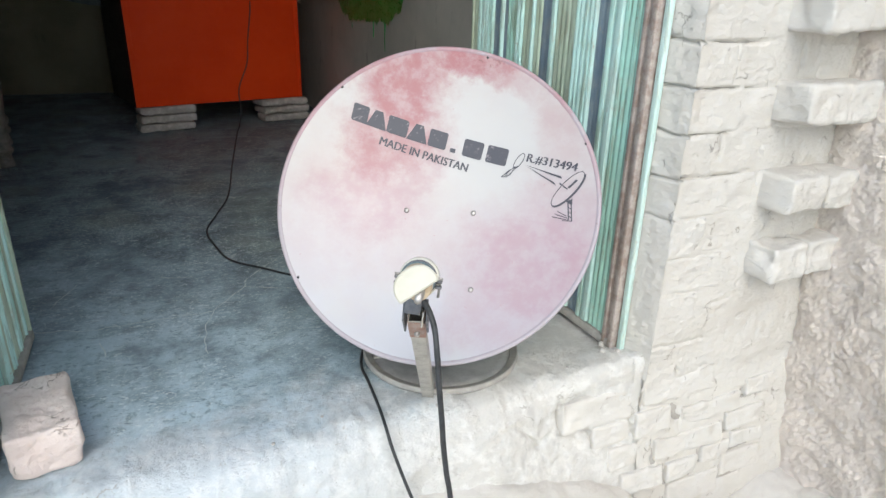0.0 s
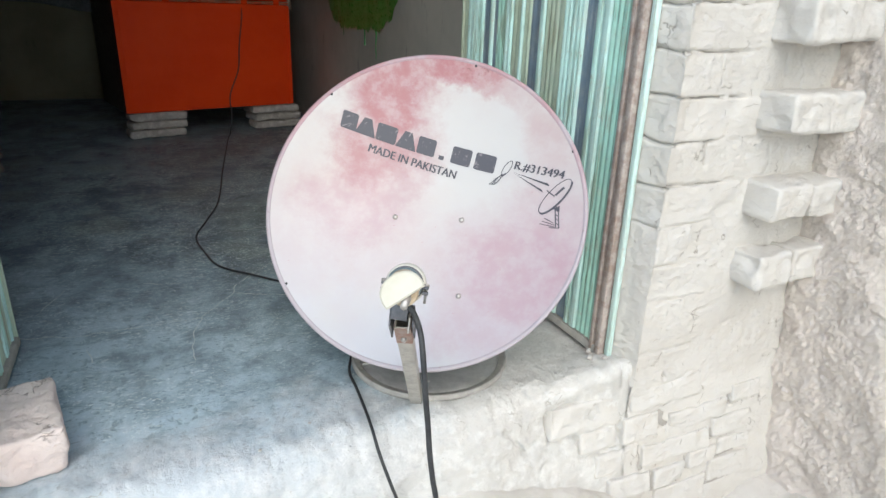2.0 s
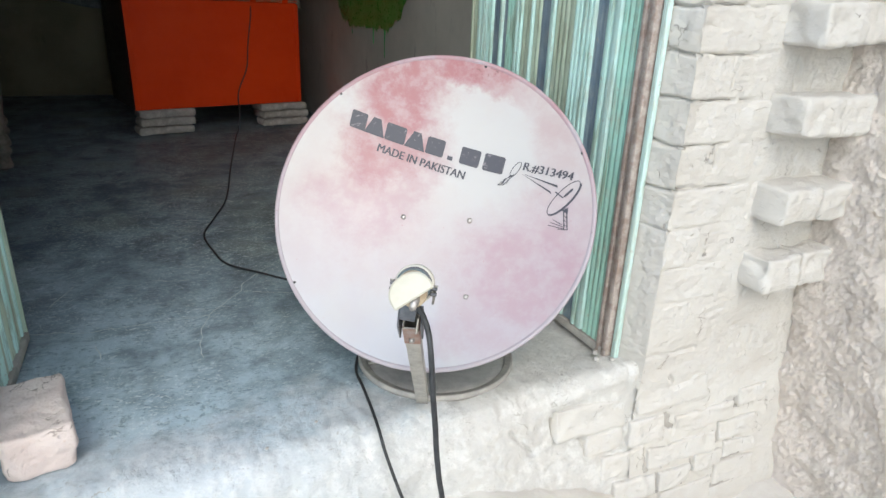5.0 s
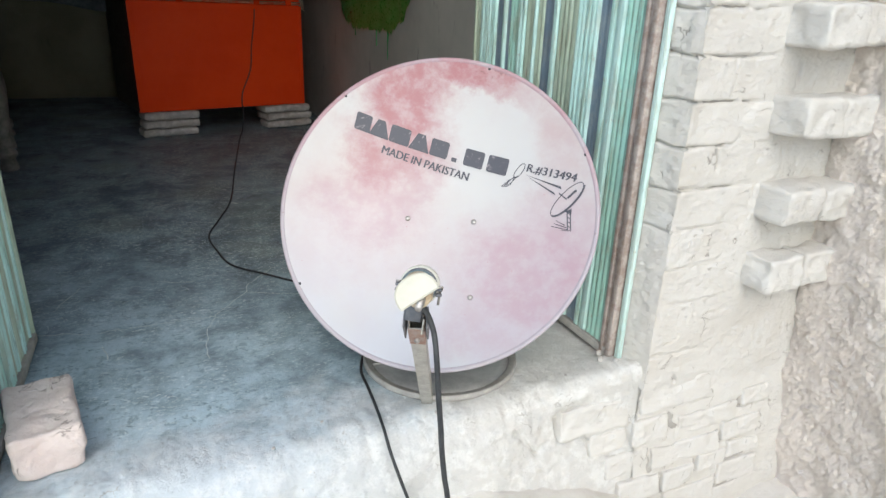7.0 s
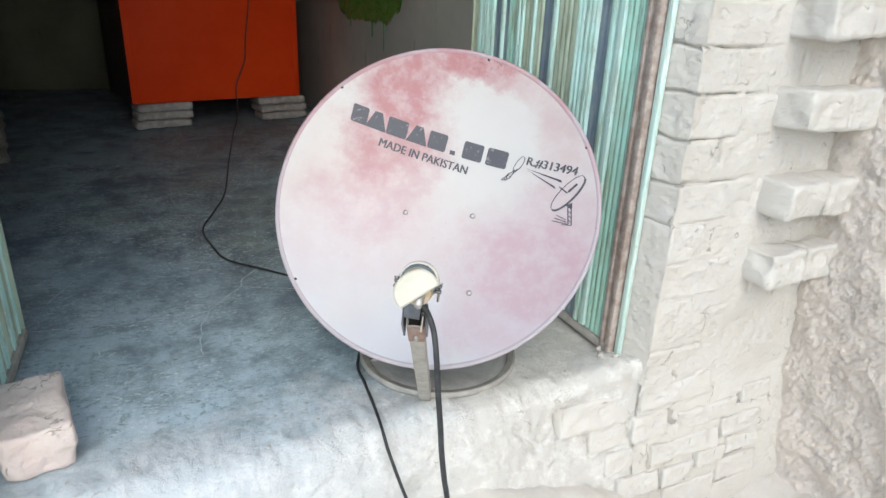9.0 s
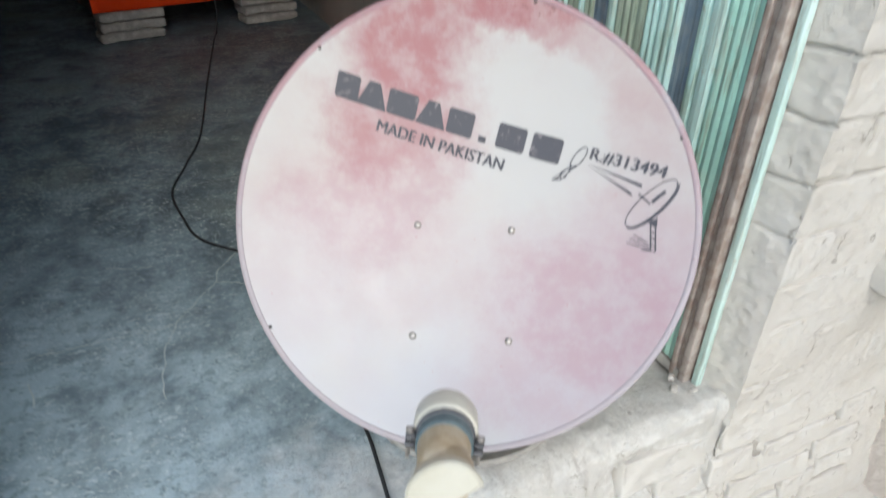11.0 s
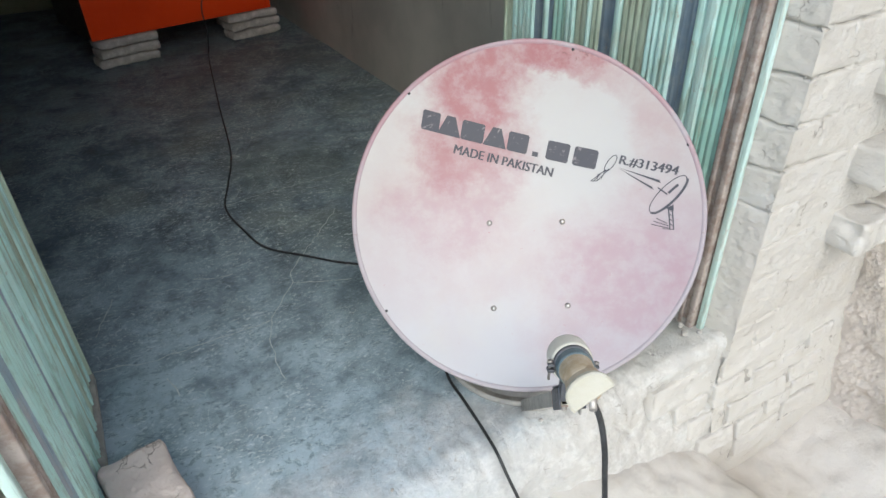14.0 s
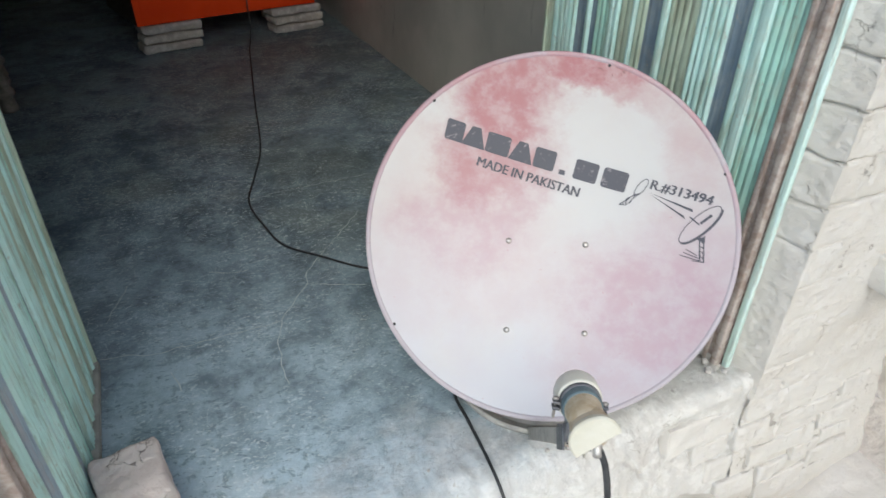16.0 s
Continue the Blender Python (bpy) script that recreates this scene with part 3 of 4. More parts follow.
def build_facade():
    """The brick pier beside the doorway, with toothing bricks left for a cross wall."""
    wall = thing("wall_front_right", "whitewashed brick pier beside the doorway, joints open", "wall", kind="structure")
    z1 = 2.7
    # core behind the bricks
    part("core", box(JAMB_R + 0.006, 1.40, FRONT + 0.016, 1.095, EARTH - 0.1, z1), WASH, wall, smooth=False)
    # mud mortar at the bottom of the open joints
    def bed(x, z):
        return (x, FRONT + 0.012 - 0.035 * ease(-z, 0.02, 0.40) + wobble((x, 0, z), 0.02, 0.004, 20), z)
    part("mortar", sheet(steps(JAMB_R + 0.004, 1.36, 0.02), steps(EARTH - 0.02, z1, 0.02), bed), MORTAR, wall, "dark mud mortar")
    # thick wash smeared over brick and joint alike; the bed joints stay open near the jamb
    def skin(x, z):
        p = Vector((x, 0.0, z))
        y = FRONT + 0.0022 + wobble(p, 0.09, 0.0045, 21) + wobble(p, 0.03, 0.0016, 22) + wobble(p, 0.011, 0.0012, 23) + wobble(p, 0.0055, 0.0008, 29)
        y += 0.0025 * ease(z, 0.20, 0.34) + 0.0060 * ease(-z, 0.02, 0.07) - 0.035 * ease(-z, 0.02, 0.40)
        if z > 0.28:
            q = (z - 0.469) / 0.0785 + wobble(p, 0.05, 0.07, 26)
            row = math.floor(q)
            torn = ease(noise.noise(Vector((x * 17, row * 3.1, 4.0))), -0.45, -0.05)
            near = 1 - ease(x, 0.95, 1.03)
            y += 0.014 * math.exp(-(((q - round(q)) * 0.0785) / 0.0026) ** 2) * torn * near * ease(z, 0.30, 0.40)
            head = 0.932 if row % 2 else 1.047
            y += 0.012 * math.exp(-((x - head - wobble(p, 0.04, 0.008, 28)) / 0.0026) ** 2) * ease(q - row + noise.noise(p * 30) * 0.5, 0.15, 0.5) * ease(z, 0.34, 0.42)
        for x0, z0, x1, z1, w, deep in TEARS:
            t = max(0.0, min(1.0, ((x - x0) * (x1 - x0) + (z - z0) * (z1 - z0)) / ((x1 - x0) ** 2 + (z1 - z0) ** 2)))
            d = math.hypot(x - x0 - t * (x1 - x0) + wobble(p, 0.016, 0.005, 31), z - z0 - t * (z1 - z0) + wobble(p, 0.02, 0.004, 32))
            if d < 3 * w:
                y += 1.7 * deep * math.exp(-(d / w) ** 2) * (0.6 + 0.6 * noise.noise(p * 40))
        return (x, y, z)
    part("wash_skin", sheet(steps(JAMB_R - 0.0005, 1.30, 0.0036), steps(EARTH - 0.02, 0.95, 0.0036), skin), WASH, wall, "thick flaking whitewash")
    def jamb(t, z):
        p = Vector((0.3, 0.062 * t, z))
        top = ease(z, 0.2, 0.42)
        q = (z - 0.469) / 0.0785 + wobble(p, 0.04, 0.09, 26)
        groove = math.exp(-(((q - round(q)) * 0.0785) / 0.0024) ** 2)
        d = 0.012 * groove * top + 0.003 * top * wobble((0, 0, round(q - 0.5) * 3.3), 1.0, 1.0, 27) + wobble(p, 0.035, 0.003, 24) + wobble(p, 0.012, 0.0018, 25)
        return (0.8415 - 0.0165 * t + d, FRONT + 0.001 + 0.064 * t, z)
    part("jamb_skin", sheet(steps(-0.03, 1.05, 0.06), steps(-0.03, 0.95, 0.0025), jamb), WASH, wall, "rough whitewashed jamb")
    part("jamb_core", box(0.8285, 0.856, FRONT + 0.064, 0.99, 0.0, 2.04), WASH, wall, smooth=False)
    rnd = random.Random(5)
    for k in range(-6, 28):
        za = 0.469 + 0.0785 * k
        stretch = k % 2 == 0
        x = JAMB_R
        widths = [0.205, 0.10, 0.10, 0.11] if stretch else [0.10, 0.205, 0.11]
        for i, w in enumerate(widths):
            w += rnd.uniform(-0.012, 0.012)
            if x > 1.30:
                break
            low = ease(-za, -0.40, 0.3)
            sink = 0.002 + 0.004 * low + rnd.uniform(-0.003, 0.003) - 0.035 * ease(-za - 0.04, 0.02, 0.40)
            depth = 0.10
            bm = worn_block(w - 0.004, depth, 0.0750, rnd.random() * 90, 0.006, 0.0032, (30, 5, 14), 0.010)
            m = pose(x + w / 2, FRONT + sink + depth / 2, za + 0.0392, rnd.uniform(-0.8, 0.8), rnd.uniform(-1.2, 1.2) * (1 if za > 0 else 2.5), rnd.uniform(-0.9, 0.9) * (1 if za > 0 else 2))
            part("brick", bm, WASH, wall, m=m)
            x += w
    # irregular bricks below the floor
    for x0, x1, z0, z1 in LOW_BRICKS:
        w, h, zm = x1 - x0, z1 - z0, (z0 + z1) / 2
        bm = worn_block(w + 0.002, 0.10, h + 0.002, rnd.random() * 90, 0.006, 0.0030, (26, 5, 14), 0.010)
        face = FRONT + 0.0008 + rnd.uniform(-0.0015, 0.0015) - 0.035 * ease(-zm, 0.02, 0.40) + (0.0085 if x1 < 0.88 else 0.0)
        part("brick", bm, WASH, wall, m=pose((x0 + x1) / 2, face + 0.05, zm, rnd.uniform(-9, -6), rnd.uniform(-1.5, 1.5), rnd.uniform(-1, 1)))
    # toothing: pairs of headers standing out of every other course
    for j, (zb, xa, out) in enumerate(((0.172, 1.055, 0.070), (0.316, 1.052, 0.075), (0.482, 1.043, 0.078), (0.642, 1.035, 0.08), (0.80, 1.035, 0.08), (0.957, 1.03, 0.08), (1.114, 1.03, 0.08), (1.271, 1.03, 0.08))):
        for i in range(2):
            w = 0.102 + rnd.uniform(-0.006, 0.006)
            o = out - 0.012 * i + rnd.uniform(-0.006, 0.004)
            bm = worn_block(w + 0.001, 0.11 + o, 0.074, 31 + j * 5 + i, 0.010, 0.0034, (22, 28, 16), 0.014)
            m = pose(xa + w / 2 + i * 0.102, FRONT + (0.11 - o) / 2, zb + 0.039, rnd.uniform(-2, 2), rnd.uniform(-2.5, 2.5), rnd.uniform(-3, 3))
            part("toothing_brick", bm, WASH, wall, "whitewashed brick standing out of the wall", m=m)


def room_side(y, z):
    """The uneven face of the room's grey wall."""
    p = Vector((0, y, z))
    return ROOM_R + wobble(p, 0.5, 0.02, 51) + wobble(p, 0.1, 0.006, 52)


def build_shell():
    """The rest of the front wall, the mud wall and the room's walls and ceiling."""
    # unseen; with the lintel it lets daylight in only through the doorway
    left = thing("wall_front_left", "unseen whitewashed brick wall on the hinge side of the doorway", "wall", kind="structure")
    part("core", box(-3.2, JAMB_L, FRONT, 1.095, EARTH - 0.1, 2.7, 0.006), WASH, left)
    tagged(part("wall_over_door", box(JAMB_L + 0.002, JAMB_R + 0.008, FRONT + 0.004, 1.093, 2.05, 2.7, 0.004), WASH), "plain unseen whitewashed lintel wall over the doorway", "wall", kind="structure")

    def mud(y, z):
        p = Vector((0, y, z))
        lump = wobble(p, 0.30, 0.024, 41) + wobble(p, 0.09, 0.013, 42)
        warp = Vector((0, noise.noise(p / 0.03), noise.noise(p / 0.03 + Vector((9, 4, 1))))) * 0.010
        patch = 0.55 + 0.75 * noise.noise(p / 0.06 + Vector((5, 2, 8)))
        lump += wobble(p + warp, 0.035, 0.007, 43) + 0.003 * noise.noise(Vector((0, (y + 0.4 * z) / 0.009, z / 0.018)))
        for size, amp in ((0.026, 0.008), (0.013, 0.007), (0.0075, 0.0065)):
            d = noise.voronoi((p + warp) / size)[0]
            lump += amp * (0.45 - d[0]) * max(0.15, patch)
        return (1.262 - 0.055 * z - lump, y, z)
    bm = sheet([-4.0, -2.0, -1.0] + steps(-0.4, 0.1, 0.03)[:-1] + steps(0.1, 0.93, 0.0029), steps(EARTH - 0.08, 0.85, 0.0029) + [1.0, 1.3, 1.8, 2.7], mud)
    tagged(part("wall_mud", bm, MUD), "rough lumpy mud-plastered wall", "wall", kind="structure")
    tagged(part("wall_mud_core", box(1.33, 1.60, -4.0, 0.864, EARTH - 0.1, 2.7), MUD, smooth=False), "body of the mud-plastered wall", "wall", kind="structure")

    def side(y, z):
        return (room_side(y, z), y, z)
    tagged(part("wall_room_right", sheet(steps(1.095, BACK, 0.05), steps(-0.02, 2.6, 0.05), side), WALL_GREY), "stained grey plastered room wall", "wall", kind="structure")
    tagged(part("wall_room_right_core", box(ROOM_R + 0.05, 1.33, 1.096, BACK, -0.1, 2.7), WALL_GREY, smooth=False), "body of the grey room wall", "wall", kind="structure")
    tagged(part("wall_room_back", box(ROOM_L - 0.2, 1.33, BACK, BACK + 0.2, -0.1, 2.7), WALL_OLIVE, smooth=False), "dim olive-brown plastered back wall", "wall", kind="structure")
    # unseen, added with the ceiling to keep daylight out of the room
    tagged(part("wall_room_left", box(ROOM_L - 0.2, ROOM_L, 1.095, BACK, -0.1, 2.7), WALL_OLIVE, smooth=False), "unseen plastered wall closing the room", "wall", kind="structure")
    tagged(part("ceiling", box(-3.2, 1.6, FRONT + 0.002, BACK + 0.2, 2.702, 2.85), CEILING, smooth=False), "unseen dark ceiling closing the room to daylight", "ceiling", kind="structure")


def build_green_patch():
    """A thick green painted patch on the room wall, ragged below, with runs."""
    bm = bmesh.new()
    y0, y1, zt = 2.44, 3.62, 1.35
    low = []
    for y in steps(y0, y1, 0.012):
        t = (y - y0) / (y1 - y0)
        z = 0.575 + 0.34 * (abs(t - 0.47) / 0.53) ** 4.5 + wobble((y, 0, 0), 0.05, 0.022, 61) + wobble((y, 0, 0), 0.017, 0.018, 62)
        low.append((y, z))
    def place(i, k):
        y, z = low[i]
        zz = z + (zt - z) * k / 12
        return (room_side(y, zz) - 0.004 - 0.003 * (k > 0), y, zz)
    sheet(range(len(low)), range(13), place, bm)
    for y, z, l in ((2.78, 0.60, 0.14), (2.93, 0.60, 0.09), (3.22, 0.61, 0.07)):
        sweep([(room_side(y, z + 0.03), y, z + 0.03), (room_side(y, z - l * 0.5), y + 0.004, z - l * 0.5), (room_side(y, z - l), y, z - l)], 0.0035, 6, bm)
    tagged(part("paint_patch", bm, GREEN_PAINT), "dark green paint patch with ragged runs on the wall", "paint", kind="structure")


def corrugated_leaf(name, label, group, mirror, far):
    """A ribbed sheet-metal door leaf, standing open at right angles to the facade; x is its face, y runs from hinge to free edge."""
    leaf = thing(name, label, "door", group=group, kind="structure")
    s = -1 if mirror else 1
    stripes = [(0.970, TEAL), (1.031, PALE), (1.055, MINT), (1.074, NAVY), (1.109, PALE), (1.120, MINT), (1.152, MINT), (1.179, OLIVE), (1.202, OLIVE),
               (1.251, PALE), (1.270, NAVY), (1.309, OLIVE), (1.336, PALE), (1.350, OLIVE), (1.386, MINT), (1.401, PALE), (1.416, TEAL), (1.462, NAVY),
               (1.478, PALE), (1.495, NAVY), (1.529, MINT), (1.558, PALE), (1.573, MINT), (1.613, OLIVE), (1.648, OLIVE)]
    if mirror:
        order = [(MINT, 3), (NAVY, 1.2), (GREY, 1.4), (MINT, 3), (PALE, 1), (MINT, 2.2), (GREY, 1.6), (MINT, 2), (TEAL, 1.2), (NAVY, 0.8), (MINT, 2.4), (OLIVE, 1.6), (MINT, 1.4), (GREY, 0.9),
                 (OLIVE, 1.8), (MINT, 1.4), (TEAL, 1.2), (OLIVE, 1.6), (PALE, 0.7), (TEAL, 1.4)]
        stripes, y = [], 0.906
        for m, w in order:
            stripes.append((y, m))
            y += 0.52 * w / sum(q for _, q in order)
    near = 0.872 if mirror else 0.935
    mats = [TEAL, PALE, MINT, NAVY, OLIVE, GREY]
    bm = bmesh.new()
    zs = [0.03, 0.3, 0.7, 1.2, 1.95]
    for i, (y, m) in enumerate(stripes):
        ye = min(stripes[i + 1][0] if i + 1 < len(stripes) else far, far)
        if y >= far:
            break
        parts_ = max(1, round((ye - y) / (0.011 if mirror else 0.017)))
        proud = 0.006 if m in (PALE, MINT) else (0.0 if m in (NAVY,) else 0.003)
        w = (ye - y) / parts_
        r = min(0.0035, w * 0.25)
        # shallow ribs across each stripe: two flanks and a crown
        line = []
        for q in range(parts_):
            a, b = y + q * w, y + (q + 1) * w
            dip = 0.0 if not line else proud * 0.55
            line += [(a, dip), (a + r, proud), ((a + b) / 2, proud + 0.001), (b - r, proud), (b, 0.0 if q == parts_ - 1 else proud * 0.55)]
        cols = [[bm.verts.new((-s * d, yy, z)) for z in zs] for yy, d in line]
        for a, b in zip(cols, cols[1:]):
            for q in range(len(zs) - 1):
                f = bm.faces.new((a[q], b[q], b[q + 1], a[q + 1]) if s > 0 else (a[q], a[q + 1], b[q + 1], b[q]))
                f.material_index = mats.index(m)
    bmesh.ops.remove_doubles(bm, verts=bm.verts, dist=1e-5)
    part("ribbed_sheet", bm, mats, leaf, "ribbed sheet metal in green, navy and olive stripes", smooth=False)
    part("backing_sheet", box(min(s * 0.004, s * 0.008), max(s * 0.004, s * 0.008), near, far, 0.03, 1.95), TEAL, leaf, smooth=False)
    part("bottom_rail", box(-0.009, 0.012, near, far, 0.010, 0.028, 0.002), RING, leaf, "dusty iron bottom rail")
    part("top_rail", box(-0.010, 0.014, near, far, 1.95, 1.98, 0.002), TEAL, leaf)
    part("free_stile", box(-0.008, 0.010, far - 0.003, far + 0.006, 0.008, 1.985, 0.002), OLIVE, leaf)
    hinge = bmesh.new()
    for a, b, d in ((near, near + 0.014, 0.012), (near + 0.014, near + 0.026, 0.006), (near + 0.026, near + 0.036, 0.010)):
        box(min(-s * d, s * 0.012), max(-s * d, s * 0.012), a, b, 0.008, 1.985, 0.002, hinge)
    part("hinge_stile", hinge, RUST, leaf, "scuffed brown hinge stile")
    return leaf


def build_doors():
    leaf = corrugated_leaf("door_1", "open ribbed metal door leaf in green and navy stripes", "door leaves", False, 1.64)
    leaf.matrix_basis = pose(0.812, 0, 0)
    leaf = corrugated_leaf("door_2", "open striped metal door leaf beside a loose brick", "door leaves", True, 1.42)
    leaf.matrix_basis = pose(-0.293, 0, 0)
    frame_ = thing("door_frame", "mint-painted angle-iron door frame with chipped paint", "door frame", kind="structure")
    for xa, xb, ya in ((0.811, 0.822, 0.918), (-0.306, -0.294, 0.850)):
        part("frame_post", box(xa, xb, ya, ya + 0.013, 0.012, 2.05, 0.002), POST_PAINT, frame_)
    part("frame_head", box(-0.306, 0.822, 0.934, 0.948, 2.02, 2.048, 0.002), PALE, frame_)


# ---- the satellite dish ----
DU, DV = Vector((0.85111, -0.52346, 0.03996)).normalized(), Vector((0.23319, 0.44515, 0.86456))
DV = (DV - DU * DV.dot(DU)).normalized()
DN = DU.cross(DV)
DC = Vector((0.43708, 1.02710, 0.34685))
FACE = Matrix(((DU.x, DV.x, DN.x, DC.x), (DU.y, DV.y, DN.y, DC.y), (DU.z, DV.z, DN.z, DC.z), (0, 0, 0, 1)))
RADIUS, BOWL = 0.286, 0.0625


def bowl(a, b):
    return -BOWL * max(0.0, 1 - (a * a + b * b) / RADIUS ** 2)


def lay(bm, lift):
    """Lays flat shapes (x, y) on the bowl's inside."""
    for v in bm.verts:
        v.co.z = bowl(v.co.x, v.co.y) + lift + v.co.z
    return bm


def flat(loops, thick=0.0):
    bm = bmesh.new()
    for loop in loops:
        bm.faces.new([bm.verts.new((x, y, 0)) for x, y in loop])
    for _ in range(3):
        long = [e for e in bm.edges if e.calc_length() > 0.012]
        if long:
            bmesh.ops.subdivide_edges(bm, edges=long, cuts=1, use_grid_fill=True)
    bmesh.ops.triangulate(bm, faces=bm.faces)
    for f in bm.faces:
        if f.normal.z < 0:
            f.normal_flip()
    return bm


def stroke(points, w):
    """Flat line strokes, as quads."""
    out = []
    for (xa, ya), (xb, yb) in zip(points, points[1:]):
        d = Vector((xb - xa, yb - ya))
        n = Vector((-d.y, d.x)).normalized() * w / 2
        out.append([(xa + n.x, ya + n.y), (xa - n.x, ya - n.y), (xb - n.x, yb - n.y), (xb + n.x, yb + n.y)])
    return out


def lettering(text, start, end, height):
    """Built-in font, spread from start to end along its foot line on the bowl."""
    cu = bpy.data.curves.new("letters", "FONT")
    cu.body, cu.size, cu.resolution_u, cu.offset = text, 1.0, 3, 0.0
    ob = new("letters", cu)
    me = bpy.data.meshes.new_from_object(ob.evaluated_get(bpy.context.evaluated_depsgraph_get()))
    bpy.data.objects.remove(ob)
    bm = bmesh.new()
    bm.from_mesh(me)
    bpy.data.meshes.remove(me)
    x0, x1 = min(v.co.x for v in bm.verts), max(v.co.x for v in bm.verts)
    y1 = max(v.co.y for v in bm.verts)
    e = Vector((end[0] - start[0], end[1] - start[1]))
    up = Vector((-e.y, e.x)).normalized() * height
    for v in bm.verts:
        t, h = (v.co.x - x0) / (x1 - x0), v.co.y / y1
        v.co = Vector((start[0] + e.x * t + up.x * h, start[1] + e.y * t + up.y * h, 0))
    # heavier strokes: a second print, a hair to the side
    for shift in (0.0007, 0.0014):
        twin = bmesh.ops.duplicate(bm, geom=[f for f in bm.faces if f.verts[0].co.z == 0.0])["geom"]
        for v in twin:
            if isinstance(v, bmesh.types.BMVert):
                v.co += Vector((e.x, e.y, 0)).normalized() * shift + Vector((0, 0, shift * 0.3))
    for f in bm.faces:
        f.normal_update()
        if f.normal.z < 0:
            f.normal_flip()
    return bm


def build_dish():
    dish = thing("satellite_dish", "bleached pink and white satellite dish on a ring stand", "satellite dish", pose(DC.x, DC.y, 0))
    inv = Matrix.Translation((-DC.x, -DC.y, 0))
    face = inv @ FACE
    # reflector: inner and outer bowl
    bm = bmesh.new()
    rings = []
    for r in [RADIUS * i / 30 for i in range(1, 31)]:
        rings.append([bm.verts.new((r * math.cos(a), r * math.sin(a), bowl(r, 0))) for a in [2 * math.pi * k / 120 for k in range(120)]])
    mid = bm.verts.new((0, 0, -BOWL))
    for k in range(120):
        bm.faces.new((mid, rings[0][k], rings[0][(k + 1) % 120]))
    for a, b in zip(rings, rings[1:]):
        for k in range(120):
            bm.faces.new((a[k], b[k], b[(k + 1) % 120], a[(k + 1) % 120]))
    back = [[bm.verts.new((v.co.x, v.co.y, v.co.z - 0.0016)) for v in r] for r in rings]
    for a, b in zip(back, back[1:]):
        for k in range(120):
            bm.faces.new((a[k], a[(k + 1) % 120], b[(k + 1) % 120], b[k]))
    bm.faces.new(back[0][::-1])
    reflector = part("reflector", bm, DISH, dish, "bleached pink and white painted bowl", m=face)
    # folded rim
    lip = [(RADIUS - 0.0035, -0.0014), (RADIUS - 0.002, 0.0002), (RADIUS + 0.002, 0.0006), (RADIUS + 0.0042, 0.0002), (RADIUS + 0.005, -0.002), (RADIUS + 0.005, -0.012), (RADIUS + 0.003, -0.0135), (RADIUS - 0.003, -0.004)]
    part("rim", lathe(lip, 120), RIM, reflector, "rolled rim")
    for a, b in ((-0.0606, -0.0075), (0.0655, -0.0095), (-0.0583, -0.1545), (0.0685, -0.1535)):
        bm = lathe([(0, 0.0032), (0.002, 0.003), (0.0042, 0.002), (0.0052, 0.0002), (0.0052, -0.0005)], 14)
        part("bolt", bm, SILVER, reflector, "zinc bolt head", m=Matrix.Translation((a, b, bowl(a, b))))
    for k, (a, b) in enumerate(((-0.186, 0.212), (0.262, 0.108), (-0.239, -0.148), (0.083, 0.269))):
        bm = lathe([(0, 0.0006), (0.0022, 0.0006), (0.0026, -0.0005)], 10)
        part("rim_hole", bm, RUBBER, reflector, "dark rim hole", m=Matrix.Translation((a, b, bowl(a, b) + 0.0006)))
    # large mark: plain blocks, one for each character
    tl, tr, bl = Vector((-0.1637, 0.1876)), Vector((0.1279, 0.1078)), Vector((-0.1706, 0.1566))
    e, h = (tr - tl), (bl - tl) * -1
    def at(t, k):
        p = bl + e * t + h * k
        return (p.x, p.y)
    marks = [(0.0, 0.098, "p"), (0.092, 0.222, "a"), (0.222, 0.352, "p"), (0.352, 0.487, "a"), (0.49, 0.607, "o"), (0.638, 0.672, "."), (0.715, 0.842, "h"), (0.868, 1.0, "d")]
    for t0, t1, kind in marks:
        w = t1 - t0
        if kind == "a":
            loops = [[at(t0, 0), at(t1, 0), at(t0 + w * 0.68, 1), at(t0 + w * 0.32, 1)]]
        elif kind == ".":
            loops = [[at(t0, 0), at(t1, 0), at(t1, 0.24), at(t0, 0.24)]]
        else:
            c = w * 0.07
            loops = [[at(t0 + c, 0), at(t1 - c, 0), at(t1, 0.08), at(t1, 0.92), at(t1 - c, 1), at(t0 + c, 1), at(t0, 0.92), at(t0, 0.08)]]
        part("mark_block", lay(flat(loops), 0.0010), INK, reflector, "worn dark grey block of the maker's mark", smooth=False)
    part("lettering", lay(lettering("MADE IN PAKISTAN", (-0.1186, 0.1151), (0.048, 0.0687), 0.0150), 0.0010), INK, reflector, "small dark grey words MADE IN PAKISTAN", smooth=False)
    part("lettering", lay(lettering("R.#313494", (0.1586, 0.0848), (0.2464, 0.0607), 0.0145), 0.0010), INK, reflector, "small dark grey characters R.#313494", smooth=False)
    # drawing: a small dish sending two beams to a large dish on a stand
    def oval(cx, cy, rx, ry, turn, w, a0=0, a1=360):
        c, s = math.cos(radians(turn)), math.sin(radians(turn))
        pts = []
        for i in range(25):
            a = radians(a0 + (a1 - a0) * i / 24)
            x, y = rx * math.cos(a), ry * math.sin(a)
            pts.append((cx + x * c - y * s, cy + x * s + y * c))
        return stroke(pts, w)
